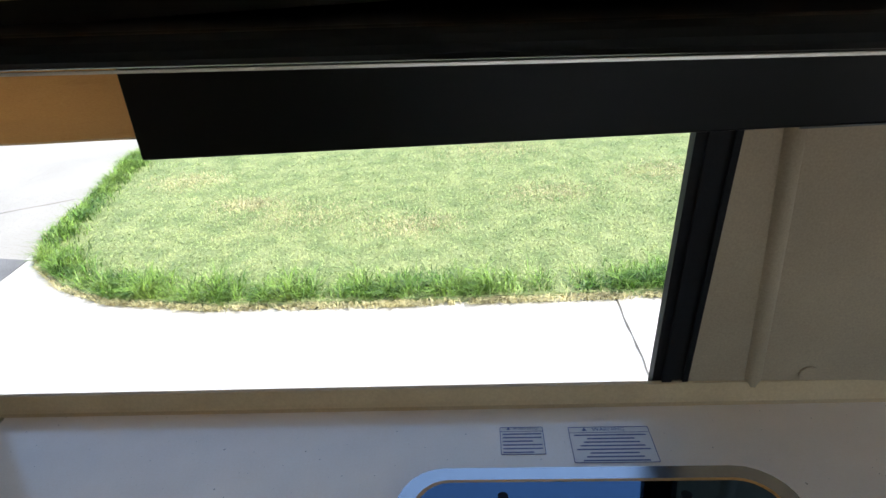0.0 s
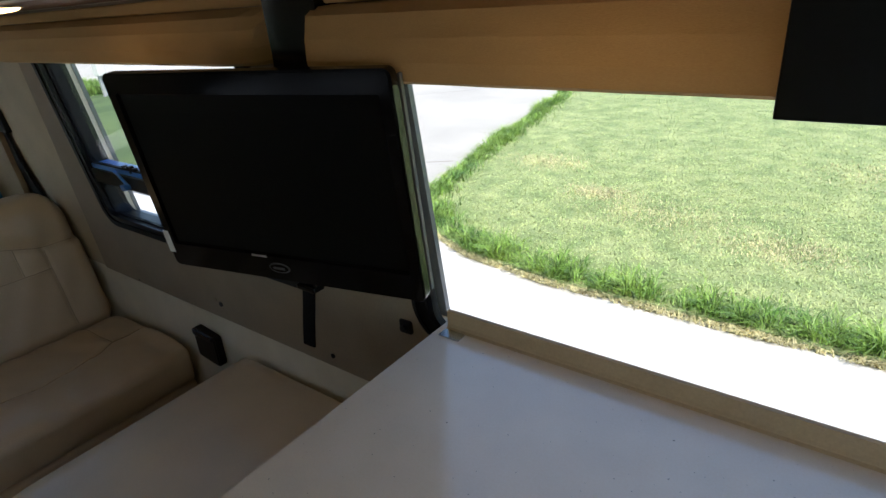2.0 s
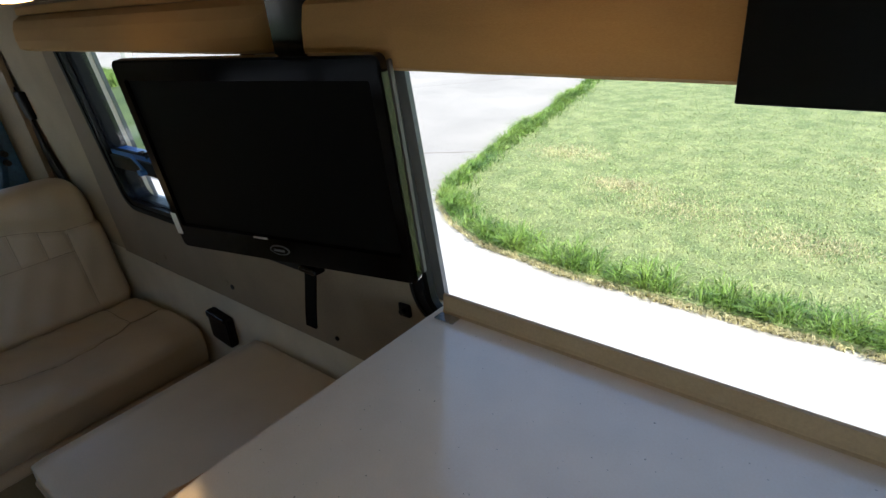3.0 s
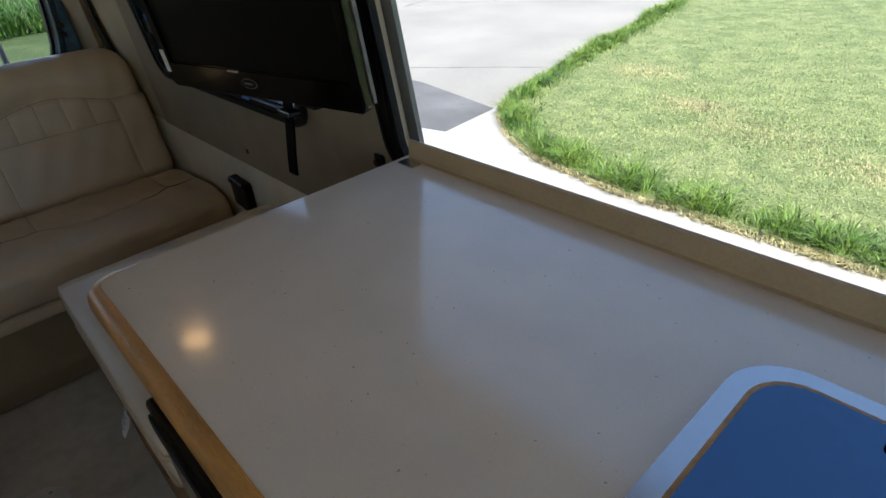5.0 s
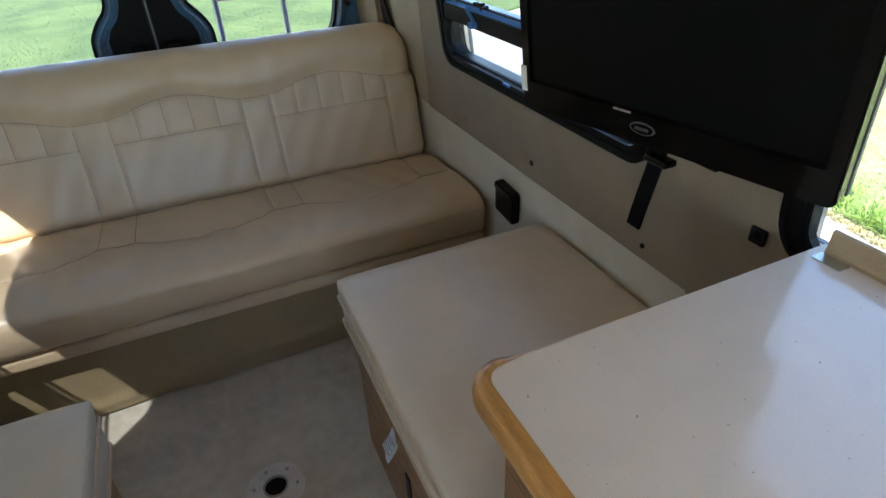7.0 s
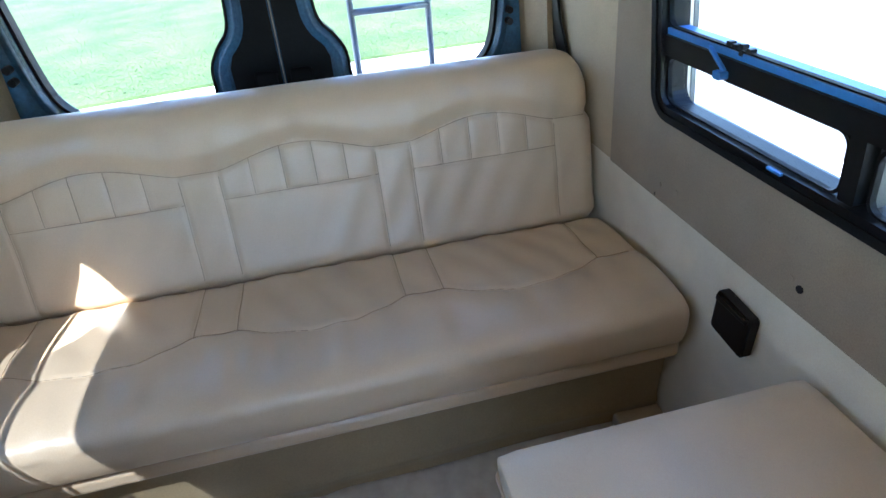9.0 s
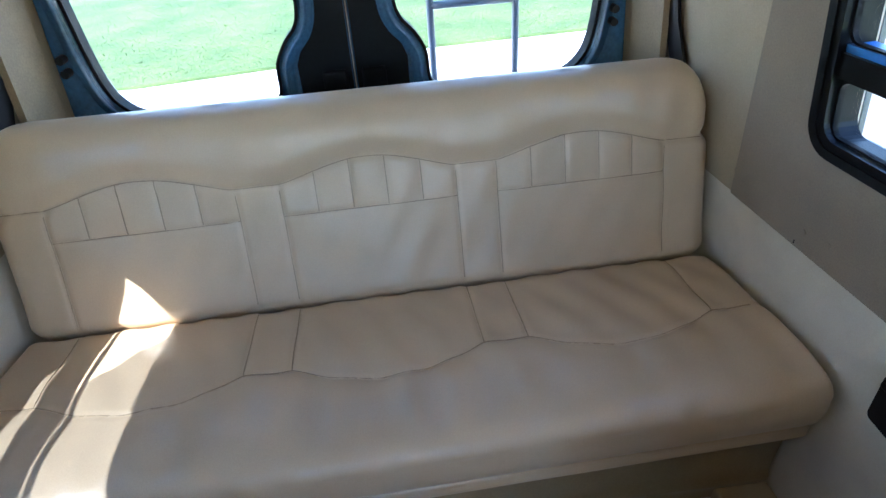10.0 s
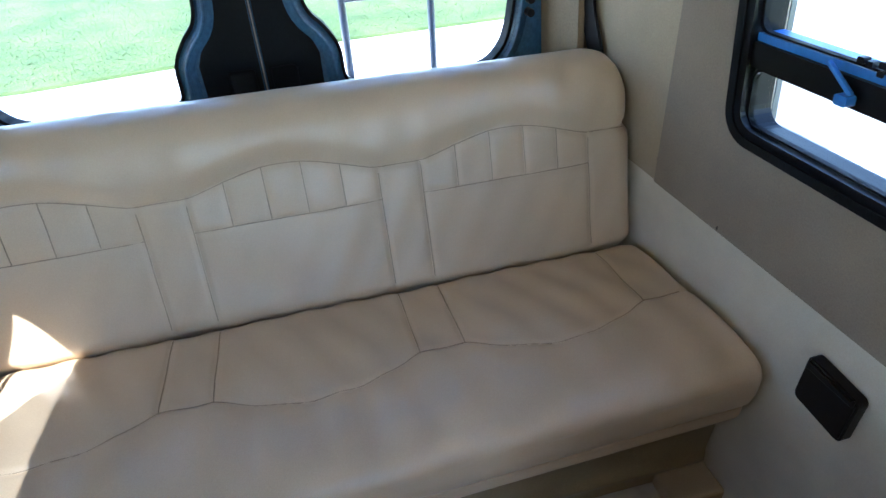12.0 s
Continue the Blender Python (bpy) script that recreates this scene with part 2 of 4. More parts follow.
def disc(x, y, z0, z1, r, sides=32, axis="z", r2=None):
    bm = bmesh.new()
    bmesh.ops.create_cone(bm, cap_ends=True, segments=sides, radius1=r, radius2=r if r2 is None else r2, depth=abs(z1 - z0))
    m = Matrix.Translation((x, y, (z0 + z1) / 2))
    if axis == "y":
        m = Matrix.Translation((x, (z0 + z1) / 2, y)) @ Matrix.Rotation(radians(90), 4, "X")
    bmesh.ops.transform(bm, matrix=m, verts=bm.verts)
    return bm


def holed_wall(u0, u1, v0, v1, holes, cell):
    """Boxes that fill the rectangle but for the holes; cell(bm, a0, a1, b0, b1) adds one."""
    us = sorted({u0, u1, *[h[0] for h in holes], *[h[1] for h in holes]})
    vs = sorted({v0, v1, *[h[2] for h in holes], *[h[3] for h in holes]})
    bm = bmesh.new()
    for a0, a1 in zip(us, us[1:]):
        for b0, b1 in zip(vs, vs[1:]):
            cu, cv = (a0 + a1) / 2, (b0 + b1) / 2
            if not any(h[0] < cu < h[1] and h[2] < cv < h[3] for h in holes):
                cell(bm, a0, a1, b0, b1)
    return bm


# ---- van shell ----
REAR, FRONT, WALL, CEILING = -2.46, 1.70, 0.885, 1.88
SMALL = (-1.714, -0.765, 0.880, 1.44)
BIG = (-0.468, 0.707, 0.845, 1.44)
SUNNY = (-1.742, -0.765, 0.683, 1.342)
# unseen opening added in the south wall to brighten the interior
FILLWIN = (0.16, 1.30, 0.85, 1.40)


def wall_lean(z):
    """How far the side walls lean inwards at a height."""
    return 0.13 * max(0.0, z - 0.76)


def lean_in(bm, sign):
    for v in bm.verts:
        v.co.y -= sign * wall_lean(v.co.z)
    return bm


structure(part("floor", box(REAR - 0.05, FRONT + 0.05, -0.95, 0.95, -0.06, 0.0), FLOOR), "worn pale grey vinyl van floor", "floor")
structure(part("ceiling", box(REAR - 0.05, FRONT + 0.05, -0.95, 0.95, CEILING, CEILING + 0.06), CEIL), "cream fabric van ceiling", "ceiling")


def side_wall(name, y0, y1, holes, mat=None, label="cream fabric-covered van side wall with window openings"):
    bm = holed_wall(REAR, FRONT, 0.0, CEILING, [*holes, (REAR - 1, REAR - 0.5, 0.76, 0.765)], lambda b, a0, a1, c0, c1: a0 >= REAR and box(a0, a1, y0, y1, c0, c1, bm=b))
    lean_in(bm, 1 if y0 > 0 else -1)
    return structure(part(name, bm, mat or WALLC), label, "wall")


side_wall("wall_north", WALL, 0.95, [(SMALL[0] + 0.01, SMALL[1] - 0.01, SMALL[2] + 0.01, SMALL[3]), (BIG[0] - 0.02, BIG[1] - 0.01, BIG[2] + 0.01, BIG[3])])
NORTH_HOLES = [(SMALL[0] + 0.012, SMALL[1] - 0.012, SMALL[2] + 0.012, SMALL[3] - 0.012), (BIG[0] + 0.012, BIG[1] - 0.012, BIG[2] + 0.012, BIG[3] - 0.012)]
SOUTH_HOLES = [(SUNNY[0] + 0.012, SUNNY[1] - 0.012, SUNNY[2] + 0.012, SUNNY[3] - 0.002), (FILLWIN[0] + 0.012, FILLWIN[1] - 0.012, FILLWIN[2] + 0.012, FILLWIN[3] - 0.012)]
side_wall("body_side_north", 0.9502, 0.962, NORTH_HOLES, PAINT, "dark painted outer van side")
side_wall("body_side_south", -0.962, -0.9502, SOUTH_HOLES, PAINT, "dark painted outer van side")
structure(part("body_roof", box(REAR - 0.06, FRONT + 0.06, -0.87, 0.87, CEILING + 0.0602, CEILING + 0.09, 0.01), PAINT), "dark painted van roof", "roof")
side_wall("wall_south", -0.95, -WALL, [(SUNNY[0] + 0.01, SUNNY[1] - 0.01, SUNNY[2] + 0.01, SUNNY[3]), (FILLWIN[0] + 0.01, FILLWIN[1] - 0.01, FILLWIN[2] + 0.01, FILLWIN[3] - 0.01)])
front_open = holed_wall(-0.95, 0.95, 0.0, CEILING, [(-0.62, 0.62, 0.92, 1.58)], lambda b, a0, a1, c0, c1: box(FRONT, FRONT + 0.05, a0, a1, c0, c1, bm=b))
structure(part("wall_east", front_open, WALLC), "plain cream surround of the windscreen opening", "wall")
rear_open = holed_wall(-0.95, 0.95, 0.0, CEILING, [(-0.84, 0.84, 0.30, 1.62)], lambda b, a0, a1, c0, c1: box(REAR - 0.05, REAR, a0, a1, c0, c1, bm=b))
structure(part("wall_west", rear_open, PILLAR), "tan trimmed rear door frame of the van", "wall")


def north(u, v, d):
    return (u, d - wall_lean(v), v)


def south(u, v, d):
    return (u, wall_lean(v) - d, v)


# trim panels with rounded window cut-outs
def trim_panel(name, u0, u1, v0, v1, hole, place, label, slant=0.0):
    inner = rrect(hole[0] - 0.004, hole[1] + 0.004, hole[2] - 0.004, hole[3], 0.06)
    outer = [(u + (slant * (v - v0) if u < u0 + 0.01 else 0.0), v) for u, v in rrect(u0, u1, v0, v1, 0.003)]
    return structure(part(name, ring(outer, inner, 0.874, 0.8845, place), PANEL), label, "wall panel")


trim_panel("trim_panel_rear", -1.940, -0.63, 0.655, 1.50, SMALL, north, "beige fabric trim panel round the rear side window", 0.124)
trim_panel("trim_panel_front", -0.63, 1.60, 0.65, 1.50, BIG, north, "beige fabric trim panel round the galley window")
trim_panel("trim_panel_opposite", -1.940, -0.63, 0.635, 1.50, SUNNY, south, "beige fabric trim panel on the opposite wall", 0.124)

# plates added over the cream wall, the shade there put into their colour
for side, place in (("north", north), ("south", south)):
    cover_loop = [(-2.25, 0.655), (-1.9425, 0.655), (-1.8385, 1.50), (-2.25, 1.50)]
    structure(part("wall_shade_plate_" + side, plate(cover_loop, 0.8808, 0.8848, place), COVER), "thin tan plate with the shade of the wall beside the rear pillar", "wall panel")

# push-in trim plugs and screw holes
for k, (x, z, r, mat) in enumerate(((-1.215, 0.707, 0.008, BLACK), (-0.762, 0.69, 0.006, RUBBER), (-1.614, 0.708, 0.009, PANEL), (-1.24, 0.715, 0.008, PANEL), (-1.93, 0.72, 0.007, PANEL), (-1.68, 0.70, 0.006, PANEL), (-1.87, 0.98, 0.006, PANEL), (0.877, 0.95, 0.013, PANEL))):
    tagged(part("trim_plug", lean_in(disc(x, z, 0.8685, 0.8745, r, 16, "y"), 1), mat), "small round push-in trim plug on the side panel", "trim plug", "trim plugs on the side panels")
part_catch = thing("cupboard_catch", "small square black plastic catch on the panel", "catch", at=(-0.500, 0.861, 0.862))
part("body", box(-0.015, 0.015, -0.010, 0, -0.015, 0.015, 0.003), BLACK, part_catch)
part("knob", disc(0, 0, -0.018, -0.011, 0.007, 12, "y"), BLACK, part_catch)


def small_window(name, place, sign, label, size, bar, bar_depth, mull=-1.19, corner=0.035, bar_back=0.926):
    """Rear side window: black frame, one fixed pane above, a bar and two vents below."""
    w = thing(name, label, "window")
    tagged(w, kind="structure")
    u0, u1, v0, v1 = size
    b0, b1 = bar
    glass_d = 0.905 if sign < 0 else 0.888
    part("window_frame", ring(rrect(u0, u1, v0, v1, 0.055), rrect(u0 + 0.028, u1 - 0.028, v0 + 0.028, v1 - 0.028, corner), 0.862, 0.93, place), FRAMEM, w)
    part("rubber_seal", ring(rrect(u0 - 0.006, u1 + 0.006, v0 - 0.006, v1 + 0.006, 0.06), rrect(u0 + 0.012, u1 - 0.012, v0 + 0.012, v1 - 0.012, 0.046), 0.858, 0.872, place), RUBBER, w)
    part("crossbar", plate(rrect(u0 + 0.029, u1 - 0.029, b0, b1 - 0.014, 0.004), bar_depth, bar_back, place), FRAMEM, w)
    # blue ledge: sky reflection on the bar given as colour
    part("crossbar_ledge", plate(rrect(u0 + 0.029, u1 - 0.029, b1 - 0.0138, b1, 0.003), bar_depth + 0.008, bar_back, place), BLUEP, w)
    part("mullion", plate(rrect(mull, mull + 0.030, v0 + 0.029, b0 - 0.001, 0.004), max(0.872, bar_depth), 0.926, place), FRAMEM, w)
    part("sliding_rail", plate(rrect(mull + 0.034, mull + 0.046, v0 + 0.030, b0 - 0.002, 0.003), max(0.895, bar_depth), 0.92, place), DIM, w)
    for a0, a1, c0, c1 in ((u0 + 0.029, u1 - 0.029, b1 + 0.001, v1 - 0.029), (u0 + 0.029, mull - 0.001, v0 + 0.029, b0 - 0.001), (mull + 0.047, u1 - 0.029, v0 + 0.029, b0 - 0.001)):
        # sunny side: clear rear part and dimmed front part grade the sun patch
        for p0, p1, glass in (((a0, -1.475, THINGLASS), (-1.474, a1, TINTED)) if sign < 0 and c0 > b1 else ((a0, a1, PANE if sign > 0 else TINTED),)):
            pane = part("pane", plate(rrect(p0, p1, c0, c1, 0.02), glass_d, glass_d + 0.004, place), glass, w)
            pane.visible_shadow = sign < 0
        part("pane_gasket", ring(rrect(a0 + 0.0005, a1 - 0.0005, c0 + 0.0005, c1 - 0.0005, 0.02), rrect(a0 + 0.005, a1 - 0.005, c0 + 0.004, c1 - 0.004, 0.022), glass_d - 0.012, glass_d - 0.0005, place), RUBBER, w, "black rubber gasket with rounded corners")
    if sign < 0:
        # unseen flange added to cut the sun patch's upper rear corner round
        tight, wide = [rrect(u0 + 0.013, u1 - 0.013, v0 + 0.013, v1 - 0.004, rad, 12) for rad in (0.05, 0.30)]
        part("sun_patch_flange", ring(rrect(u0 - 0.03, u1 + 0.03, v0 - 0.03, v1 + 0.03, 0.05, 12), tight[:13] + wide[13:26] + tight[26:], 0.9625, 0.970, place), RUBBER, w, "unseen outer flange that rounds the sun patch")
    for x in (-1.33, -1.08):
        part("drain_slot", plate(rrect(x, x + 0.035, v0 + 0.022, v0 + 0.028, 0.002), 0.8565, 0.866, place), BLUEP, w)
    if sign > 0:
        lever = part("vent_latch", plate(rrect(-1.490, -1.468, 1.024, 1.040, 0.004), 0.850, 0.868, place), BLUEP, w)
        bm = bmesh.new()
        box(-0.0035, 0.0035, -0.004, 0.004, -0.032, 0.032, 0.002, bm=bm)
        bmesh.ops.transform(bm, matrix=Matrix.Translation((-1.500, 0.826, 1.057)) @ Matrix.Rotation(radians(-58), 4, "Y"), verts=bm.verts)
        part("latch_arm", bm, BLUEP, lever)
        for x, z in ((-1.475, 1.080), (-1.455, 1.084), (-1.435, 1.080), (-1.455, 1.072), (-1.49, 1.082)):
            part("vent_pip", plate(rrect(x, x + 0.011, z, z + 0.009, 0.002), 0.875, 0.888, place), BLACK, w)
    return w


small_window("window_1", north, 1, "black-framed side window with two lower vent panes", SMALL, (1.020, 1.077), 0.868)
# out of view; bar, slit and sill heights are set by the sun stripes
small_window("window_2", south, -1, "black-framed side window letting the sun in", SUNNY, (0.855, 0.978), 0.900, -1.262, 0.12, 0.910)
# added window behind the camera, there only for its extra daylight
sliding = thing("fill_window", "unseen black-framed window added to let in extra light", "window")
tagged(sliding, kind="structure")
u0, u1, v0, v1 = FILLWIN
part("window_frame", ring(rrect(u0, u1, v0, v1, 0.06), rrect(u0 + 0.03, u1 - 0.03, v0 + 0.03, v1 - 0.03, 0.04), 0.868, 0.935, south), RUBBER, sliding)
pane = part("pane", plate(rrect(u0 + 0.029, u1 - 0.029, v0 + 0.029, v1 - 0.029, 0.04), 0.905, 0.909, south), PANE, sliding)
pane.visible_shadow = False

big = thing("window_3", "large black-framed galley window behind the counter", "window")
tagged(big, kind="structure")
u0, u1, v0, v1 = BIG
part("window_frame", ring(rrect(u0, u1, v0, v1, 0.075), rrect(u0 + 0.042, u1 - 0.043, v0 + 0.03, v1 - 0.03, 0.045), 0.8765, 0.894, north), RUBBER, big)
part("trim_bead", ring(rrect(u0 - 0.007, u1 + 0.007, v0 - 0.007, v1 + 0.007, 0.08), rrect(u0 + 0.001, u1 - 0.001, v0 + 0.001, v1 - 0.001, 0.074), 0.8728, 0.884, north), RUBBER, big, "black bead round the frame")
part("rubber_seal", ring(rrect(u0 + 0.016, u1 - 0.016, v0 + 0.014, v1 - 0.014, 0.06), rrect(u0 + 0.03, u1 - 0.03, v0 + 0.02, v1 - 0.02, 0.052), 0.8728, 0.878, north), RUBBER, big)
pane = part("pane", plate(rrect(u0 + 0.041, u1 - 0.042, v0 + 0.029, v1 - 0.029, 0.044), 0.884, 0.888, north), PANE, big)
pane.visible_shadow = False


# rear doors: dark metal with shaped windows
def aperture(sign):
    """Outline of a rear door's opening in (y, z), wide above and pinched by the flared lock housing below."""
    keys = [(0.70, 1.12), (0.708, 1.30), (0.68, 1.48), (0.55, 1.53), (0.25, 1.53), (0.14, 1.47), (0.118, 1.30), (0.125, 1.10), (0.138, 1.03), (0.175, 0.985), (0.205, 0.93), (0.21, 0.86), (0.225, 0.83), (0.27, 0.815), (0.45, 0.812), (0.575, 0.82), (0.64, 0.85), (0.68, 0.93)]
    pts = []
    n = len(keys)
    for i in range(n):
        p0, p1, p2, p3 = [Vector(keys[(i + k) % n]) for k in (-1, 0, 1, 2)]
        for s in range(4):
            t = s / 4
            q = 0.5 * ((2 * p1) + (p2 - p0) * t + (2 * p0 - 5 * p1 + 4 * p2 - p3) * t * t + (3 * p1 - p0 - 3 * p2 + p3) * t ** 3)
            pts.append((sign * (q.x + (0.016 * max(0.0, min(1.0, (q.x - 0.3) / 0.35)) if sign > 0 else 0.0)) - 0.008, q.y))
    return pts


def to_rect(loop, y0, y1, z0, z1):
    cy, cz = (y0 + y1) / 2, (z0 + z1) / 2
    out = []
    for y, z in loop:
        dy, dz = y - cy, z - cz
        k = min(((y1 if dy > 0 else y0) - cy) / dy if dy else 1e9, ((z1 if dz > 0 else z0) - cz) / dz if dz else 1e9)
        out.append((cy + dy * k, cz + dz * k))
    for cyy in (y0, y1):
        for czz in (z0, z1):
            i = min(range(len(out)), key=lambda j: (out[j][0] - cyy) ** 2 + (out[j][1] - czz) ** 2)
            out[i] = (cyy, czz)
    return out


def grow(loop, d):
    cy = sum(p[0] for p in loop) / len(loop)
    cz = sum(p[1] for p in loop) / len(loop)
    out = []
    for i, p in enumerate(loop):
        a, b = Vector(loop[i - 1]), Vector(loop[(i + 1) % len(loop)])
        t = (b - a).normalized()
        nrm = Vector((t.y, -t.x))
        if nrm.dot(Vector((p[0] - cy, p[1] - cz))) < 0:
            nrm = -nrm
        out.append((p[0] + nrm.x * d, p[1] + nrm.y * d))
    return out


def rearplace(u, v, d):
    return (REAR + d, u, v)


def rear_door(sign):
    y_in, y_out = -0.008 + sign * 0.004, sign * 0.835
    lo, hi = min(y_in, y_out), max(y_in, y_out)
    d = thing("rear_door", "closed dark metal rear van door with shaped window", "van door", "pair of rear doors")
    loop = aperture(sign)
    part("door_body", ring(to_rect(loop, lo, hi, 0.32, 1.60), loop, -0.045, -0.005, rearplace), DOORM, d)
    # pressed inner flange in two soft steps round the window
    for grow0, grow1, d0, d1 in ((0.045, 0.002, -0.006, 0.012), (0.030, 0.010, 0.010, 0.024)):
        bm = ring(grow(loop, grow0), grow(loop, grow1), d0, d1, rearplace)
        bmesh.ops.bevel(bm, geom=[e for e in bm.edges if e.calc_face_angle(0) > 0.8], offset=0.005, segments=3, affect="EDGES")
        part("window_flange", bm, DOORM, d, smooth=True)
    part("rubber_seal", ring(grow(loop, 0.003), grow(loop, -0.006), -0.03, 0.013, rearplace), RUBBER, d)
    p = part("pane", plate(grow(loop, -0.004), -0.028, -0.024, rearplace), PANE, d)
    p.visible_shadow = False
    # lock housing beside the meeting edge
    c = -0.008 + sign * 0.055
    part("lock_housing", box(REAR - 0.004, REAR + 0.018, c - 0.036, c + 0.036, 0.50, 0.90, 0.012, 4), RUBBER, d, smooth=True)
    edge = [(0.006, 0.40), (0.15, 0.40), (0.155, 0.92), (0.135, 0.97), (0.10, 1.01), (0.085, 1.06), (0.075, 1.15), (0.07, 1.50), (0.006, 1.50)]
    part("inner_cover", plate([(sign * a - 0.008, b) for a, b in edge], -0.0045, -0.0005, rearplace), RUBBER, d, "black inner cover")
    for z in (1.00, 0.965):
        part("hinge_stud", tube([(REAR + 0.01, sign * 0.745 - 0.008, z), (REAR + 0.04, sign * 0.745 - 0.008, z)], 0.011, 12), BLACK, d)
    return d


rear_door(1)
rear_door(-1)
structure(part("door_gap_rubber", box(REAR - 0.045, REAR - 0.031, -0.03, 0.014, 0.30, 1.62, 0.002), RUBBER), "black rubber gasket behind the door gap", "seal")
seam_strip = structure(part("door_seal", box(REAR - 0.03, REAR + 0.004, -0.0095, -0.0065, 0.33, 1.6, 0.0008), DULL), "thin pale weather strip between the rear doors", "seal")
for sgn in (1, -1):
    edge_y = sgn * 0.836
    structure(part("door_edge_trim", lean_in(box(REAR + 0.001, REAR + 0.044, edge_y - 0.004, edge_y + 0.004, 0.30, 1.62, 0.003), sgn * 0.8), SILVER), "pale trim strip along the rear door opening", "trim")
    poly = [(REAR + 0.001, sgn * 0.843), (REAR + 0.045, sgn * 0.843), (-2.275, sgn * 0.866), (-2.275, sgn * 0.884), (REAR + 0.001, sgn * 0.884)]
    structure(part("pillar_trim", lean_in(plate(poly, 0.0, 1.86, lambda u, v, d: (u, v, d)), sgn * 0.8), PILLAR), "tan trim on the rear corner pillar", "trim")
    plug = part("pillar_screw", tube([(-2.375, sgn * 0.832, 1.00), (-2.37, sgn * 0.827, 1.00)], 0.008, 12), PANEL)
    tagged(plug, "round screw cap on the rear pillar", "screw cap", "screw caps on the rear pillars")
    belt = thing("seat_belt", "black seat belt hanging by the rear pillar", "seat belt", "pair of seat belts", at=(-2.25, sgn * 0.868, 0.0))
    pts = [(-0.075, 0, 1.30), (-0.05, 0, 1.16), (-0.015, -sgn * 0.012, 1.0), (0.03, -sgn * 0.006, 0.86), (0.085, 0, 0.70), (0.13, 0, 0.58)]
    bm = bmesh.new()
    rows = [[bm.verts.new((x + dx, y + dy, z)) for dx, dy in ((-0.040, -0.004), (0.040, -0.004), (0.040, 0.004), (-0.040, 0.004))] for x, y, z in pts]
    for r0, r1 in zip(rows, rows[1:]):
        for k in range(4):
            bm.faces.new((r0[k], r0[(k + 1) % 4], r1[(k + 1) % 4], r1[k]))
    bmesh.ops.recalc_face_normals(bm, faces=bm.faces[:])
    part("webbing", lean_in(bm, sgn), BLACK, belt)
    bm = box(-0.03, 0.03, -0.014, 0.012, 1.13, 1.23, 0.008)
    guide = part("belt_guide", lean_in(bm, sgn), BLACK, belt)
    part("guide_pin", lean_in(box(-0.058, -0.03, -0.01, 0.008, 0.97, 1.03, 0.004), sgn), GLOSS, guide)


# ---- rear sofa ----
def smoothstep(a, b, t):
    t = np.clip((t - a) / (b - a), 0, 1)
    return t * t * (3 - 2 * t)


BANDS = ((-0.74, -0.312), (-0.21, 0.21), (0.31, 0.738))


def back_wave(y):
    """Height of the scalloped seam on the backrest."""
    z = np.full_like(y, 0.765)
    for a, b in BANDS:
        t = np.clip((y - a) / (b - a), 0, 1)
        z += 0.044 * np.sin(np.pi * t) ** 1.3
    return z


def seat_wave(y):
    x = np.full_like(y, -1.715)
    for a, b in BANDS:
        t = np.clip((y - a) / (b - a), 0, 1)
        x += 0.062 * np.sin(np.pi * t) ** 1.1
    return x


def groove(d, w=0.006):
    return np.exp(-(d / w) ** 2)


def sheet(name, profile, ys, relief, parent, mat, ends=0.03, shape=None):
    """Sweeps a closed (x, z) profile along y, with relief along its normals and rounded ends."""
    prof = np.array(profile)
    seg = np.linalg.norm(np.diff(prof, axis=0), axis=1)
    s = np.concatenate([[0], np.cumsum(seg)])
    n = int(s[-1] / 0.006)
    si = np.linspace(0, s[-1], n)
    px, pz = np.interp(si, s, prof[:, 0]), np.interp(si, s, prof[:, 1])
    for _ in range(10):
        px[1:-1] = 0.25 * px[:-2] + 0.5 * px[1:-1] + 0.25 * px[2:]
        pz[1:-1] = 0.25 * pz[:-2] + 0.5 * pz[1:-1] + 0.25 * pz[2:]
    tx, tz = np.gradient(px), np.gradient(pz)
    ln = np.hypot(tx, tz)
    nx, nz = tz / ln, -tx / ln
    cx, cz = px.mean(), pz.mean()
    X, Y = np.meshgrid(px, ys, indexing="ij")
    Z = np.meshgrid(pz, ys, indexing="ij")[0]
    NX, NZ = np.meshgrid(nx, ys, indexing="ij")[0], np.meshgrid(nz, ys, indexing="ij")[0]
    d = relief(X, Y, Z)
    edge = np.minimum(ys - ys[0], ys[-1] - ys)
    pull = ends - np.sqrt(np.maximum(0, ends ** 2 - np.maximum(0, ends - edge) ** 2))
    d = d - pull[None, :]
    X, Z = X + NX * d, Z + NZ * d
    if shape:
        Y, Z = shape(Y, Z)
    verts = np.stack([X, Y, Z], -1).reshape(-1, 3)
    m = len(ys)
    faces = [(i * m + j, i * m + j + 1, (i + 1) * m + j + 1, (i + 1) * m + j) for i in range(n - 1) for j in range(m - 1)]
    faces.append([i * m for i in range(n)])
    faces.append([i * m + m - 1 for i in range(n - 1, -1, -1)])
    ob = arrays(name, verts, faces, mat, parent, smooth=True)
    return ob


sofa = thing("sofa_bed", "cream vinyl rear sofa with scalloped stitched seams", "sofa", at=(0, 0, 0))
ys = np.linspace(-0.868, 0.868, 290)
seat_ys = np.linspace(-0.862, 0.862, 290)


def wrinkle(a, b):
    return 0.0011 * np.sin(23 * a + 3 * np.sin(9 * b)) * np.sin(17 * b + 2.0) + 0.0008 * np.sin(61 * a + 7 * np.sin(5 * b))


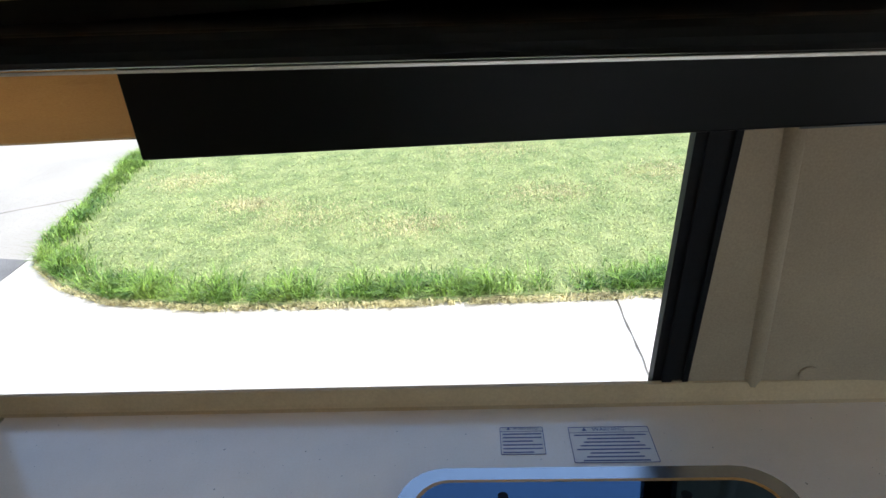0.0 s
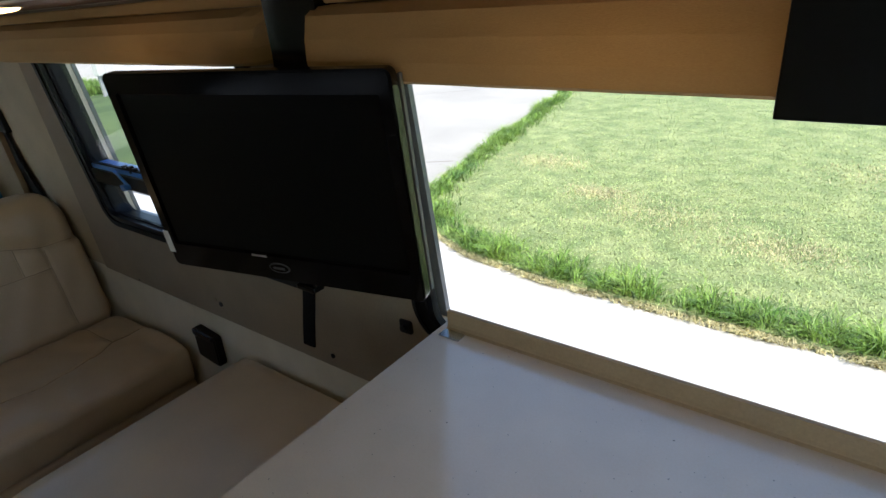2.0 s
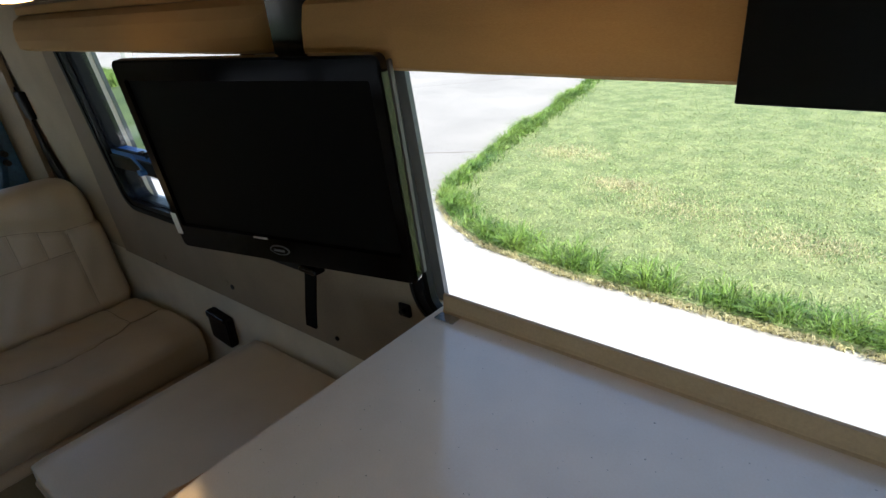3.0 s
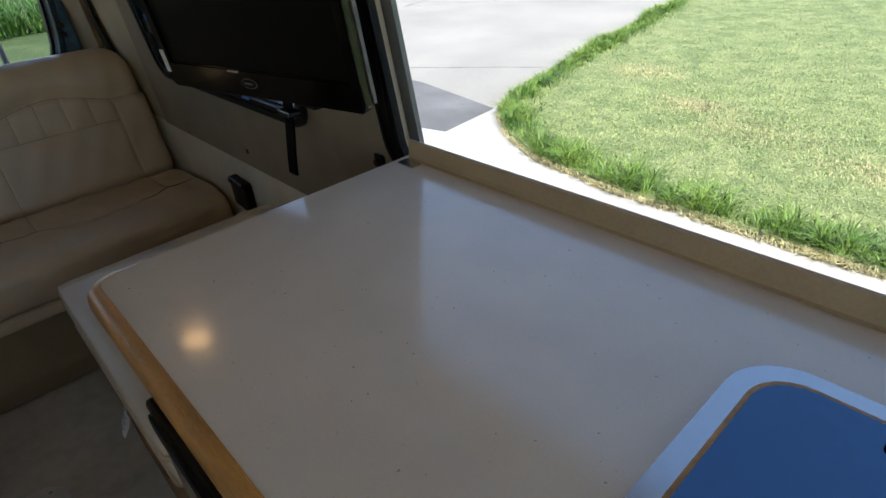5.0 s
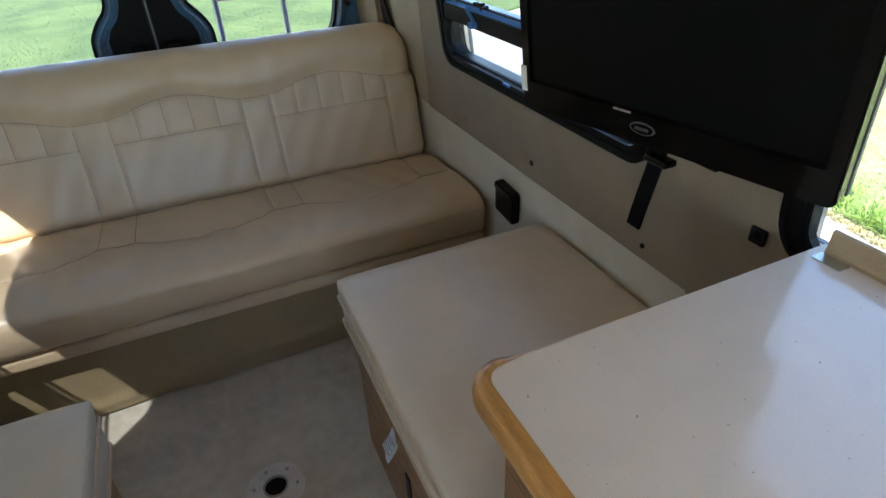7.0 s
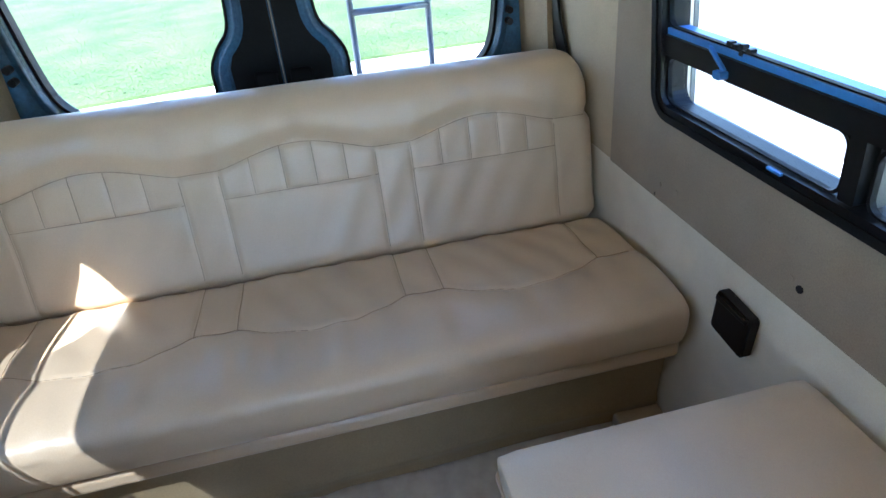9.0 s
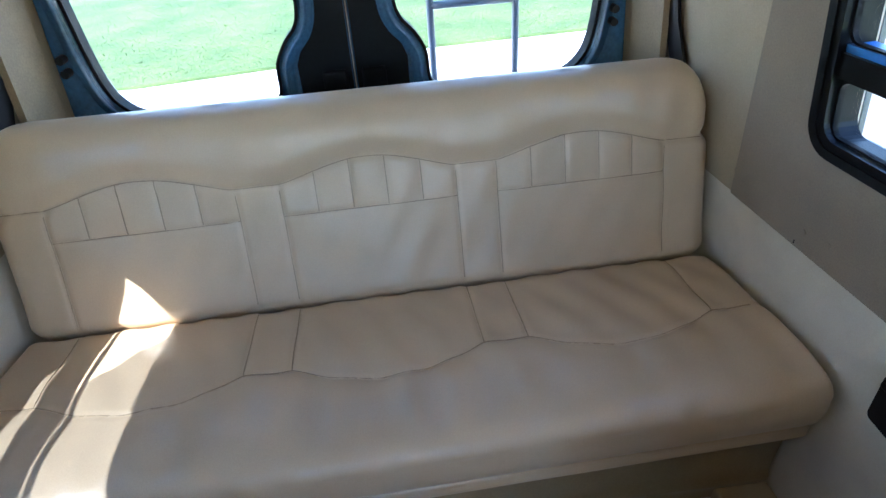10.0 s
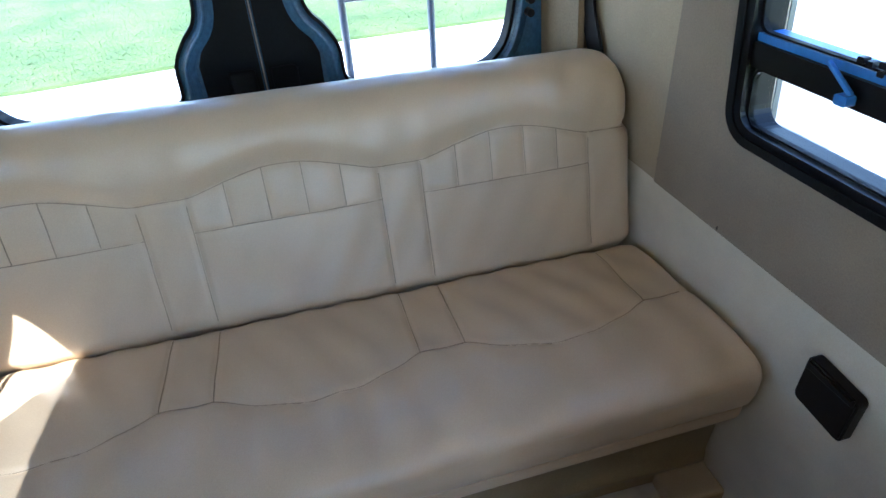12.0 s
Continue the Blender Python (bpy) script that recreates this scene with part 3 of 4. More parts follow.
def back_relief(X, Y, Z):
    w = back_wave(Y)
    front = smoothstep(0.455, 0.47, Z) * (X > -2.135)
    d = 0.015 * smoothstep(-0.005, 0.055, Z - w) * (X > -2.16)
    d = d - 0.004 * groove(Z - w, 0.006) * front
    for a, b in BANDS:
        inside = smoothstep(a - 0.002, a + 0.002, Y) * (1 - smoothstep(b - 0.002, b + 0.002, Y))
        t = (Y - a) / (b - a)
        below = (Z < w + 0.003)
        d = d + 0.003 * inside * below * np.clip(np.sin(np.pi * np.clip(t, 0, 1)), 0, 1) ** 0.4
        for e in (a, b):
            d = d - 0.003 * groove(Y - e, 0.006) * below * front
        d = d - 0.0025 * groove(Z - 0.69, 0.006) * inside * front
        for k in range(1, 5):
            d = d - 0.002 * groove(Y - (a + (b - a) * k / 5), 0.006) * below * (Z > 0.69) * inside * front
        d = d + 0.0012 * inside * below * (Z > 0.69) * np.abs(np.sin(5 * np.pi * np.clip(t, 0, 1))) ** 0.6
    d = d + 1.6 * wrinkle(Y, Z) * front
    d = d + 0.0012 * np.sin(31 * Y + 4 * np.sin(7 * Y)) * np.sin(11 * Y + 1) ** 2 * groove(Z - 0.87, 0.04)
    return d


back_profile = [(-2.03, 0.40), (-2.00, 0.42), (-1.978, 0.45), (-1.960, 0.478), (-1.985, 0.55), (-2.012, 0.65), (-2.042, 0.76), (-2.055, 0.82), (-2.070, 0.885), (-2.095, 0.915), (-2.14, 0.926), (-2.185, 0.912), (-2.205, 0.87), (-2.20, 0.80), (-2.15, 0.60), (-2.11, 0.42), (-2.03, 0.40)]


def back_shape(Y, Z):
    """Head roll a little narrower than the back, nipped in at the seam, with dropped round corners."""
    w = back_wave(np.full_like(Y, 0.85))
    side = smoothstep(0.62, 0.86, np.abs(Y))
    Y = Y * (1 - side * (0.020 * smoothstep(-0.03, 0.05, Z - w) + 0.014 * groove(Z - w, 0.016)))
    corner = np.clip((np.abs(Y) - 0.74) / 0.11, 0, 1)
    return Y, Z - 0.042 * corner ** 2.2 * smoothstep(0.80, 0.92, Z)


sheet("backrest", back_profile, ys, back_relief, sofa, VINYL, 0.05, back_shape)


def seat_relief(X, Y, Z):
    top = smoothstep(0.44, 0.455, Z)
    w = seat_wave(Y)
    d = 0.003 * smoothstep(0.0, 0.06, X - w) * top - 0.003 * groove(X - w, 0.006) * top
    behind = X < w
    for a, b in BANDS:
        inside = smoothstep(a - 0.002, a + 0.002, Y) * (1 - smoothstep(b - 0.002, b + 0.002, Y))
        t = np.clip((Y - a) / (b - a), 0, 1)
        d = d + 0.003 * inside * behind * top * np.sin(np.pi * t) ** 0.4
        for e in (a, b):
            d = d - 0.003 * groove(Y - e, 0.006) * behind * top
    d = d + 2.4 * wrinkle(Y, X) * top
    crease = np.sin(37 * Y + 5 * np.sin(4.1 * Y)) * np.sin(13 * Y + 0.7) ** 2
    d = d + 0.0035 * crease * smoothstep(-1.72, -1.60, X) * (1 - smoothstep(-1.53, -1.47, X)) * top
    d = d + 0.0022 * np.sin(48 * Y + 2 * np.sin(6 * Y)) * smoothstep(-1.66, -1.60, X) * (1 - smoothstep(-1.56, -1.50, X)) * top
    return d


seat_profile = list(reversed([(-1.97, 0.36), (-1.99, 0.39), (-1.985, 0.435), (-1.955, 0.465), (-1.88, 0.475), (-1.78, 0.483), (-1.70, 0.487), (-1.62, 0.491), (-1.55, 0.493), (-1.495, 0.489), (-1.466, 0.473), (-1.457, 0.44), (-1.458, 0.40), (-1.470, 0.355), (-1.51, 0.345), (-1.70, 0.345), (-1.97, 0.36)]))
sheet("seat", seat_profile, seat_ys, seat_relief, sofa, VINYL, 0.016)
part("seat_frame_board", box(-1.75, -1.482, -0.868, 0.868, 0.296, 0.346, 0.016, 4), VINYL, sofa, "vinyl-wrapped front rail", smooth=False)

# skirt with soft folds at its foot, raised to draw a hem shadow line
ny, nz_ = 120, 20
verts, faces = [], []
for i in range(nz_ + 1):
    z = 0.010 + 0.290 * i / nz_
    for j in range(ny + 1):
        y = -0.872 + 1.744 * j / ny
        fold = 0.012 * math.exp(-((y + 0.1 + 0.3 * z) / 0.05) ** 2) * (1 - z / 0.3) + 0.010 * math.exp(-((z - 0.055 - 0.03 * math.sin(2.2 * y + 0.6)) / 0.02) ** 2) + 0.004 * math.sin(9 * y + 4 * z) * (1 - z / 0.3)
        verts.append((-1.556 + fold + 0.02 * (z / 0.3), y, z))
for i in range(nz_):
    for j in range(ny):
        a = i * (ny + 1) + j
        faces.append((a, a + 1, a + ny + 2, a + ny + 1))
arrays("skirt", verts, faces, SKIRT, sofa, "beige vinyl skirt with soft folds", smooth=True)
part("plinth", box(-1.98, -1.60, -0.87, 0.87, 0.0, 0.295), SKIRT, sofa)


def stitch(name, pts):
    part(name, tube(pts, 0.0011, 5), THREAD, sofa, "brown stitched seam")


def on_back(y, z):
    x = float(np.interp(z, [0.45, 0.478, 0.55, 0.65, 0.76, 0.82], [-1.978, -1.960, -1.985, -2.012, -2.042, -2.055]))
    d = float(back_relief(np.array([x]), np.array([y]), np.array([z]))[0])
    return (x + (d + 0.0009) * 0.965, y, z + (d + 0.0009) * 0.26)


def on_seat(x, y):
    z = float(np.interp(x, [-1.985, -1.955, -1.88, -1.78, -1.70, -1.62], [0.435, 0.465, 0.475, 0.483, 0.487, 0.491]))
    return (x, y, z + float(seat_relief(np.array([x]), np.array([y]), np.array([z]))[0]) + 0.0019)


fine_y = np.linspace(-0.83, 0.83, 290)
stitch("seam", [on_back(y, z) for y, z in zip(fine_y, back_wave(fine_y))])
stitch("seam", [on_seat(x, y) for y, x in zip(fine_y, seat_wave(fine_y))])
for a, b in BANDS:
    stitch("seam", [on_back(a + (b - a) * t / 12, 0.69) for t in range(13)])
    for e in (a, b):
        stitch("seam", [on_back(e, z) for z in np.linspace(0.485, 0.762, 22)])
        stitch("seam", [on_seat(x, e) for x in np.linspace(-1.945, -1.716, 18)])
    for k in range(1, 5):
        y = a + (b - a) * k / 5
        top = float(back_wave(np.array([y]))[0])
        stitch("seam", [on_back(y, z) for z in np.linspace(0.691, top, 12)])


# ---- side benches ----
def cushion(x0, x1, y0, y1, z0, z1, bulge=0.008, n=34):
    """Pillow block: rounded edges and a softly crowned top."""
    bm = box(x0, x1, y0, y1, z0, z1)
    bmesh.ops.subdivide_edges(bm, edges=bm.edges[:], cuts=14, use_grid_fill=True)
    cx, cy, cz = (x0 + x1) / 2, (y0 + y1) / 2, (z0 + z1) / 2
    hx, hy, hz = (x1 - x0) / 2, (y1 - y0) / 2, (z1 - z0) / 2
    r = min(0.018, hz * 0.8)
    for v in bm.verts:
        p = v.co - Vector((cx, cy, cz))
        q = Vector([max(-h + r, min(h - r, c)) for c, h in zip(p, (hx, hy, hz))])
        d = p - q
        if d.length > 1e-6:
            p = q + d.normalized() * r
        u, w = p.x / hx, p.y / hy
        p.z += (bulge * (1 - u * u) * (1 - w * w)) * (1 if p.z > 0 else 0)
        v.co = Vector((cx, cy, cz)) + p
    return bm


def bench(x0, x1, y0, y1, label, open_side):
    b = thing("bench_seat", label, "bench", "pair of side benches")
    part("cushion", cushion(x0, x1, y0, y1, 0.512, 0.564), VINYL_B, b, smooth=True)
    part("lower_cushion", cushion(x0 + 0.004, x1, y0 + 0.004, y1 - 0.004, 0.435, 0.511, 0.0), VINYL_B, b, smooth=True)
    for z, inset in ((0.5115, 0.003), (0.437, 0.006)):
        part("piping", tube([(u, v, z) for u, v in rrect(x0 + inset, x1 - inset, y0 + inset, y1 - inset, 0.015, 4)], 0.005, 6, True), VINYL, b, smooth=True)
    part("base", box(x0 + 0.05, x1, y0 + (0.02 if open_side < 0 else 0.0), y1 - (0.02 if open_side > 0 else 0), 0.0, 0.432, 0.004), OAK, b, "brown wood base box")
    return b


near = bench(-1.145, -0.42, 0.262, 0.868, "cream vinyl bench cushion on a wooden box beside the counter", -1)
slot_face = part("vent_slot", box(-0.765, -0.735, 0.278, 0.284, 0.17, 0.26, 0.003), BLACK, near, "black recessed vent")
bench(-0.982, -0.30, -0.868, -0.268, "cream vinyl bench cushion on a wooden box", 1)

care = thing("care_tag", "small white care tag hanging from the bench cushion", "tag")
bm = box(-0.024, 0.024, -0.0008, 0.0008, -0.056, 0.0)
bmesh.ops.subdivide_edges(bm, edges=bm.edges[:], cuts=4, use_grid_fill=True)
tag_m = Matrix.Translation((-0.756, 0.264, 0.398)) @ Matrix.Rotation(radians(8), 4, "Y") @ Matrix.Rotation(radians(-24), 4, "X")
for v in bm.verts:
    v.co.y += -0.004 * math.sin(v.co.x * 90) - 0.003 * math.sin(v.co.z * 60)
bmesh.ops.transform(bm, matrix=tag_m, verts=bm.verts)
cloth = part("cloth", bm, WHITE, care)
for k in range(6):
    bm = box(-0.018, 0.010 + 0.008 * ((k * 5) % 2), -0.0058, -0.0050, -0.047 + 0.0075 * k, -0.045 + 0.0075 * k)
    bmesh.ops.transform(bm, matrix=tag_m, verts=bm.verts)
    part("printed_line", bm, GREYP, cloth)
arch = box(-1.56, -1.460, 0.745, 0.883, 0.0, 0.05, 0.010, 3)
structure(part("wheel_arch_box", arch, COVER), "low beige covered floor box by the wall", "wheel arch")
for x, r in ((0.80, 0.018),):
    rib = tube([(x + 0.012, 0.886 - wall_lean(0.86), 0.86), (x - 0.010, 0.886 - wall_lean(1.1), 1.10), (x - 0.036, 0.886 - wall_lean(1.36), 1.36)], r, 16)
    structure(part("panel_rib", rib, PANEL, smooth=True), "soft vertical rib pressed into the beige panel", "trim")

for x, z0_, z1_ in ((-1.648, 0.775, 0.842), (-1.70, 0.66, 0.668)):
    seam_bm = lean_in(box(x - 0.0012, x + 0.0012, 0.8725, 0.8755, z0_, z1_), 1)
    structure(part("panel_seam", seam_bm, RUBBER), "short dark seam in the beige trim panel", "seam")

# small outlet box on the wall
outlet = thing("outlet_cover", "black plastic flip-cover outlet on the cream wall", "outlet", at=(-1.340, 0.884, 0.527))
bm = plate(rrect(-0.055, 0.055, -0.052, 0.052, 0.012), 0.0, -0.028, lambda u, v, d: (u, d, v - 0.10 * u))
bmesh.ops.bevel(bm, geom=[e for e in bm.edges if e.calc_face_angle(0) > 1.2], offset=0.004, segments=2, affect="EDGES")
cover = part("cover", bm, BLACK, outlet)
part("cover_lip", box(-0.05, 0.05, -0.034, -0.027, 0.034, 0.048, 0.003), BLACK, cover)
part("hinge", tube([(-0.045, -0.03, 0.052), (0.045, -0.03, 0.046)], 0.005, 10), GLOSS, outlet)

# round table socket in the floor
plate_ob = thing("table_leg_socket", "round pale table-leg socket screwed to the floor", "floor socket", at=(-1.058, -0.003, 0.0))
part("flange", ring([(0.078 * math.cos(2 * math.pi * k / 40), 0.078 * math.sin(2 * math.pi * k / 40)) for k in range(40)], [(0.030 * math.cos(2 * math.pi * k / 40), 0.030 * math.sin(2 * math.pi * k / 40)) for k in range(40)], 0.001, 0.006, lambda u, v, d: (u, v, d)), WHITEP, plate_ob)
part("socket_hole", disc(0, 0, 0.0005, 0.0025, 0.0305), RUBBER, plate_ob)
part("collar", ring([(0.034 * math.cos(2 * math.pi * k / 32), 0.034 * math.sin(2 * math.pi * k / 32)) for k in range(32)], [(0.029 * math.cos(2 * math.pi * k / 32), 0.029 * math.sin(2 * math.pi * k / 32)) for k in range(32)], 0.006, 0.009, lambda u, v, d: (u, v, d)), GREYP, plate_ob)
for k in range(6):
    a = 2 * math.pi * k / 6 + 0.3
    part("screw", disc(0.058 * math.cos(a), 0.058 * math.sin(a), 0.0055, 0.0075, 0.005, 10), GREYP, plate_ob)

# ---- galley ----
CX0, CX1, CY0, CY1 = -0.400, 1.35, 0.2655, 0.866
galley = thing("galley_cabinet", "brown wooden galley cabinet under the counter", "cabinet")
part("body", box(CX0 + 0.03, CX1 - 0.02, CY0 + 0.035, CY1, 0.0, 0.858), WOOD, galley)
part("toe_kick", box(CX0 + 0.05, CX1 - 0.04, CY0 + 0.03, CY0 + 0.034, 0.0, 0.09), BLACK, galley)
fridge = thing("fridge", "black built-in fridge under the counter front", "fridge")
fridge_door = part("door", box(-0.205, 0.32, 0.2560, 0.300, 0.10, 0.826, 0.006), GLOSS, fridge)
part("handle", box(-0.19, 0.30, 0.2515, 0.2565, 0.785, 0.815, 0.004), BLACK, fridge_door)

counter = thing("countertop", "speckled off-white laminate counter with caramel wood edge", "countertop")
slab = box(CX0, CX1, CY0 + 0.012, CY1, 0.862, 0.9)
verts_e = [e for e in slab.edges if abs(e.verts[0].co.x - CX0) < 1e-4 and abs(e.verts[1].co.x - CX0) < 1e-4 and abs(e.verts[0].co.y - CY0 - 0.012) < 1e-4 and abs(e.verts[1].co.y - CY0 - 0.012) < 1e-4]
bmesh.ops.bevel(slab, geom=verts_e, offset=0.03, segments=6, affect="EDGES", profile=0.5)
part("slab", slab, LAMINATE, counter)
prof = [(0.004, 0.9006), (-0.004, 0.9004), (-0.012, 0.897), (-0.017, 0.890), (-0.0185, 0.879), (-0.017, 0.867), (-0.010, 0.860), (0.0, 0.858)]
bm = bmesh.new()
pathp = [(CX1, CY0 + 0.0125, 0, 1)] + [(CX0 + 0.03 + 0.03 * math.cos(a) * 1.0, CY0 + 0.0425 + 0.03 * math.sin(a), math.cos(a), math.sin(a)) for a in [radians(270 - 90 * k / 6) for k in range(7)]] + [(CX0 + 0.0002, CY0 + 0.085, -1, 0)]
rows = []
for i, (x, y, nx, ny_) in enumerate(pathp):
    if i == 0:
        nx, ny_ = 0.0, -1.0
    taper = 1.0 if i < len(pathp) - 1 else 0.05
    rows.append([bm.verts.new((x - nx * o * taper, y - ny_ * o * taper, z)) for o, z in prof])
for r0, r1 in zip(rows, rows[1:]):
    for k in range(len(prof) - 1):
        bm.faces.new((r0[k], r0[k + 1], r1[k + 1], r1[k]))
bmesh.ops.recalc_face_normals(bm, faces=bm.faces[:])
part("edge_strip", bm, EDGE, counter, "rounded caramel wood front edge", smooth=True)
lip_bm = plate([(0.840, 0.9003), (0.8445, 0.9035), (0.8460, 0.910), (0.8468, 0.930), (0.8475, 0.9350), (0.8515, 0.9365), (0.8535, 0.9365), (0.8535, 0.9003)], CX0 + 0.014, CX1, lambda u, v, d: (d, u, v))
part("back_lip", lip_bm, LIP, counter, "low splash lip, front shade in its brown colour", smooth=False)
br = part("lip_bracket", plate(rrect(-0.386, -0.342, 0.815, 0.8390, 0.003), 0.9003, 0.9022, lambda u, v, d: (u, v, d)), CHROME, counter, "small steel bracket")

sink = thing("sink", "steel-rimmed sink with dark glass lid", "sink", at=(0, 0, 0))
SX0, SX1, SY0, SY1 = 0.305, 0.79, 0.325, 0.722
part("rim", ring(rrect(SX0, SX1, SY0, SY1, 0.06), rrect(SX0 + 0.021, SX1 - 0.021, SY0 + 0.021, SY1 - 0.021, 0.045), 0.9004, 0.9055, lambda u, v, d: (u, v, d)), CHROME, sink, "brushed steel rim")
part("lid_gasket", ring(rrect(SX0 + 0.0213, SX1 - 0.0213, SY0 + 0.0213, SY1 - 0.0213, 0.045), rrect(SX0 + 0.026, SX1 - 0.026, SY0 + 0.026, SY1 - 0.026, 0.042), 0.9004, 0.9075, lambda u, v, d: (u, v, d)), EDGE, sink, "brown lid gasket")
part("glass_lid", plate(rrect(SX0 + 0.0263, SX1 - 0.0263, SY0 + 0.0263, SY1 - 0.0263, 0.042), 0.9006, 0.9085, lambda u, v, d: (u, v, d)), LIDGLASS, sink, "dark glass lid with the sky's blue in its tint")

for kx in (0.438, 0.657):
    part("lid_bumper", disc(kx, 0.671, 0.9085, 0.9125, 0.0065, 16), RUBBER, sink, "small round black lid bumper")


# warning labels
def text_mesh(body, size, mat, at, parent):
    cu = bpy.data.curves.new("lettering", "FONT")
    cu.body, cu.size, cu.align_x = body, size, "LEFT"
    tmp = bpy.data.objects.new("lettering", cu)
    scene.collection.objects.link(tmp)
    me = bpy.data.meshes.new_from_object(tmp.evaluated_get(bpy.context.evaluated_depsgraph_get()))
    bpy.data.objects.remove(tmp)
    me.materials.append(mat)
    ob = new("lettering", me)
    ob.parent = parent
    ob.location = at
    return ob


def warning_label(x0, x1, y0, y1, lines, label, centred):
    s = thing("warning_label", label, "label", "warning labels on the counter")
    z = 0.9004
    flat = lambda u, v, d: (u, v, d)
    film = part("film", plate(rrect(x0, x1, y0, y1, 0.002, 2), z, z + 0.0003, flat), CLEAR, s)
    part("border", ring(rrect(x0, x1, y0, y1, 0.002, 2), rrect(x0 + 0.0009, x1 - 0.0009, y0 + 0.0009, y1 - 0.0009, 0.0015, 2), z + 0.0002, z + 0.0006, flat), INK, film)
    w, h = x1 - x0, y1 - y0
    head = y1 - 0.16 * h
    part("rule", plate([(x0, head - 0.0006), (x1, head - 0.0006), (x1, head), (x0, head)], z + 0.0002, z + 0.0006, flat), INK, film)
    cx = (x0 + x1) / 2
    tw = 0.10 * h
    part("warning_sign", plate([(cx - 0.30 * w - tw / 2, head + 0.003), (cx - 0.30 * w + tw / 2, head + 0.003), (cx - 0.30 * w, head + 0.003 + tw)], z + 0.0002, z + 0.0006, flat), INK, film)
    text_mesh("WARNING", 0.14 * h, INK, (cx - 0.20 * w, head + 0.0025, z + 0.0006), film)
    for k in range(lines):
        y = head - (k + 0.8) * (head - y0) / (lines + 0.4)
        half = w * (0.44 - 0.05 * ((k * 7) % 4)) if centred else w * 0.44
        short = w * 0.2 * ((k * 5) % 3 == 1)
        a, b = (cx - half, cx + half) if centred else (x0 + 0.06 * w, x1 - 0.06 * w - short)
        part("text_line", plate([(a, y - 0.0011), (b, y - 0.0011), (b, y + 0.0011), (a, y + 0.0011)], z + 0.0002, z + 0.0006, flat), INK, film)
    return s


warning_label(0.439, 0.500, 0.749, 0.801, 6, "small clear warning label with blue print", False)
warning_label(0.535, 0.646, 0.733, 0.799, 8, "large clear warning label with blue print", True)


# ---- overhead ----
def valance(x0, x1, z0, z1, y_face, label, round_left=False, round_right=False):
    """Padded fabric pelmet: bowed face, crease on top, returned ends."""
    v = thing("window_valance", label, "valance", "valances over the side windows")
    tilt = 0.005 if x0 > -1 else 0.0
    bm = bmesh.new()
    prof = [(0.9, z0 + 0.004), (y_face + 0.02, z0), (y_face + 0.004, z0 + 0.006), (y_face, z0 + 0.03), (y_face + 0.002, z0 + 0.06), (y_face + 0.01, z1 - 0.012), (y_face + 0.028, z1), (0.9, z1 + 0.002)]
    n = 40
    rows = []
    for i in range(n + 1):
        t = i / n
        x = x0 + (x1 - x0) * t
        row = []
        for y, z in prof:
            e = 0.0
            if round_right:
                e = max(e, max(0, (x - (x1 - 0.16)) / 0.16) ** 2 * 0.07)
            if round_left:
                e = max(e, max(0, ((x0 + 0.05) - x) / 0.05) ** 2 * 0.04)
            if round_right and z < z0 + 0.04:
                z += 0.014 * max(0.0, (x - (x1 - 0.09)) / 0.09) ** 2
            row.append(bm.verts.new((x, min(0.872 - wall_lean(z), y + e + 0.0012 * math.sin(40 * x)), z - tilt * (x - x0))))
        rows.append(row)
    for r0, r1 in zip(rows, rows[1:]):
        for k in range(len(prof) - 1):
            bm.faces.new((r0[k], r0[k + 1], r1[k + 1], r1[k]))
        bm.faces.new((r0[-1], r0[0], r1[0], r1[-1]))
    bm.faces.new(rows[0])
    bm.faces.new(list(reversed(rows[-1])))
    bmesh.ops.recalc_face_normals(bm, faces=bm.faces[:])
    part("face", bm, VALANCE, v, smooth=False)
    part("top_band", box(x0 + 0.012, x1 - 0.012, y_face + 0.035, 0.80, z1 + 0.003, 1.494, 0.004), VALANCE, v)
    return v


valance(-1.90, -0.630, 1.375, 1.468, 0.735, "tan woven padded valance over the rear side window", True, True)
valance(-0.51, 1.20, 1.361, 1.464, 0.715, "tan woven padded valance over the galley window", False, False)

cab_group = "overhead cabinets along the window wall"
for x0, x1 in ((-2.30, -1.06), (-1.056, -0.212), (-0.208, 0.64), (0.644, 1.16)):
    c = thing("overhead_cabinet", "dark brown wooden overhead cabinet above the window", "cabinet", cab_group)
    part("body", box(x0, x1, 0.47, 0.75, 1.500, 1.876), WOOD, c)
    part("door", box(x0 + 0.004, x1 - 0.004, 0.450, 0.469, 1.504, 1.870, 0.004), WOOD, c)
    if x0 == -0.208:
        part("handle", box(0.136, 0.192, 0.438, 0.449, 1.5265, 1.5325, 0.002), SILVER, c, "slim pale pull handle")
    part("edge_trim", box(x0, x1, 0.449, 0.472, 1.4972, 1.4995), SILVER, c, "thin pale edge trim")

# puck lamps under the cabinets
for x, y in ((-0.03, 0.52), (-1.02, 0.51)):
    lamp = thing("puck_lamp", "lit round puck lamp under the overhead cabinet", "lamp", "puck lamps under the cabinets", at=(x, y, 1.499))
    part("housing", disc(0, 0, -0.004, 0.0, 0.042, 32), SILVER, lamp)
    bm = bmesh.new()
    bmesh.ops.create_uvsphere(bm, u_segments=24, v_segments=12, radius=0.037)
    bmesh.ops.delete(bm, geom=[v for v in bm.verts if v.co.z > 0.001], context="VERTS")
    for v in bm.verts:
        v.co.z = v.co.z * 0.2 - 0.004
    part("diffuser", bm, LAMPGLOW, lamp, "glowing frosted diffuser", smooth=True)

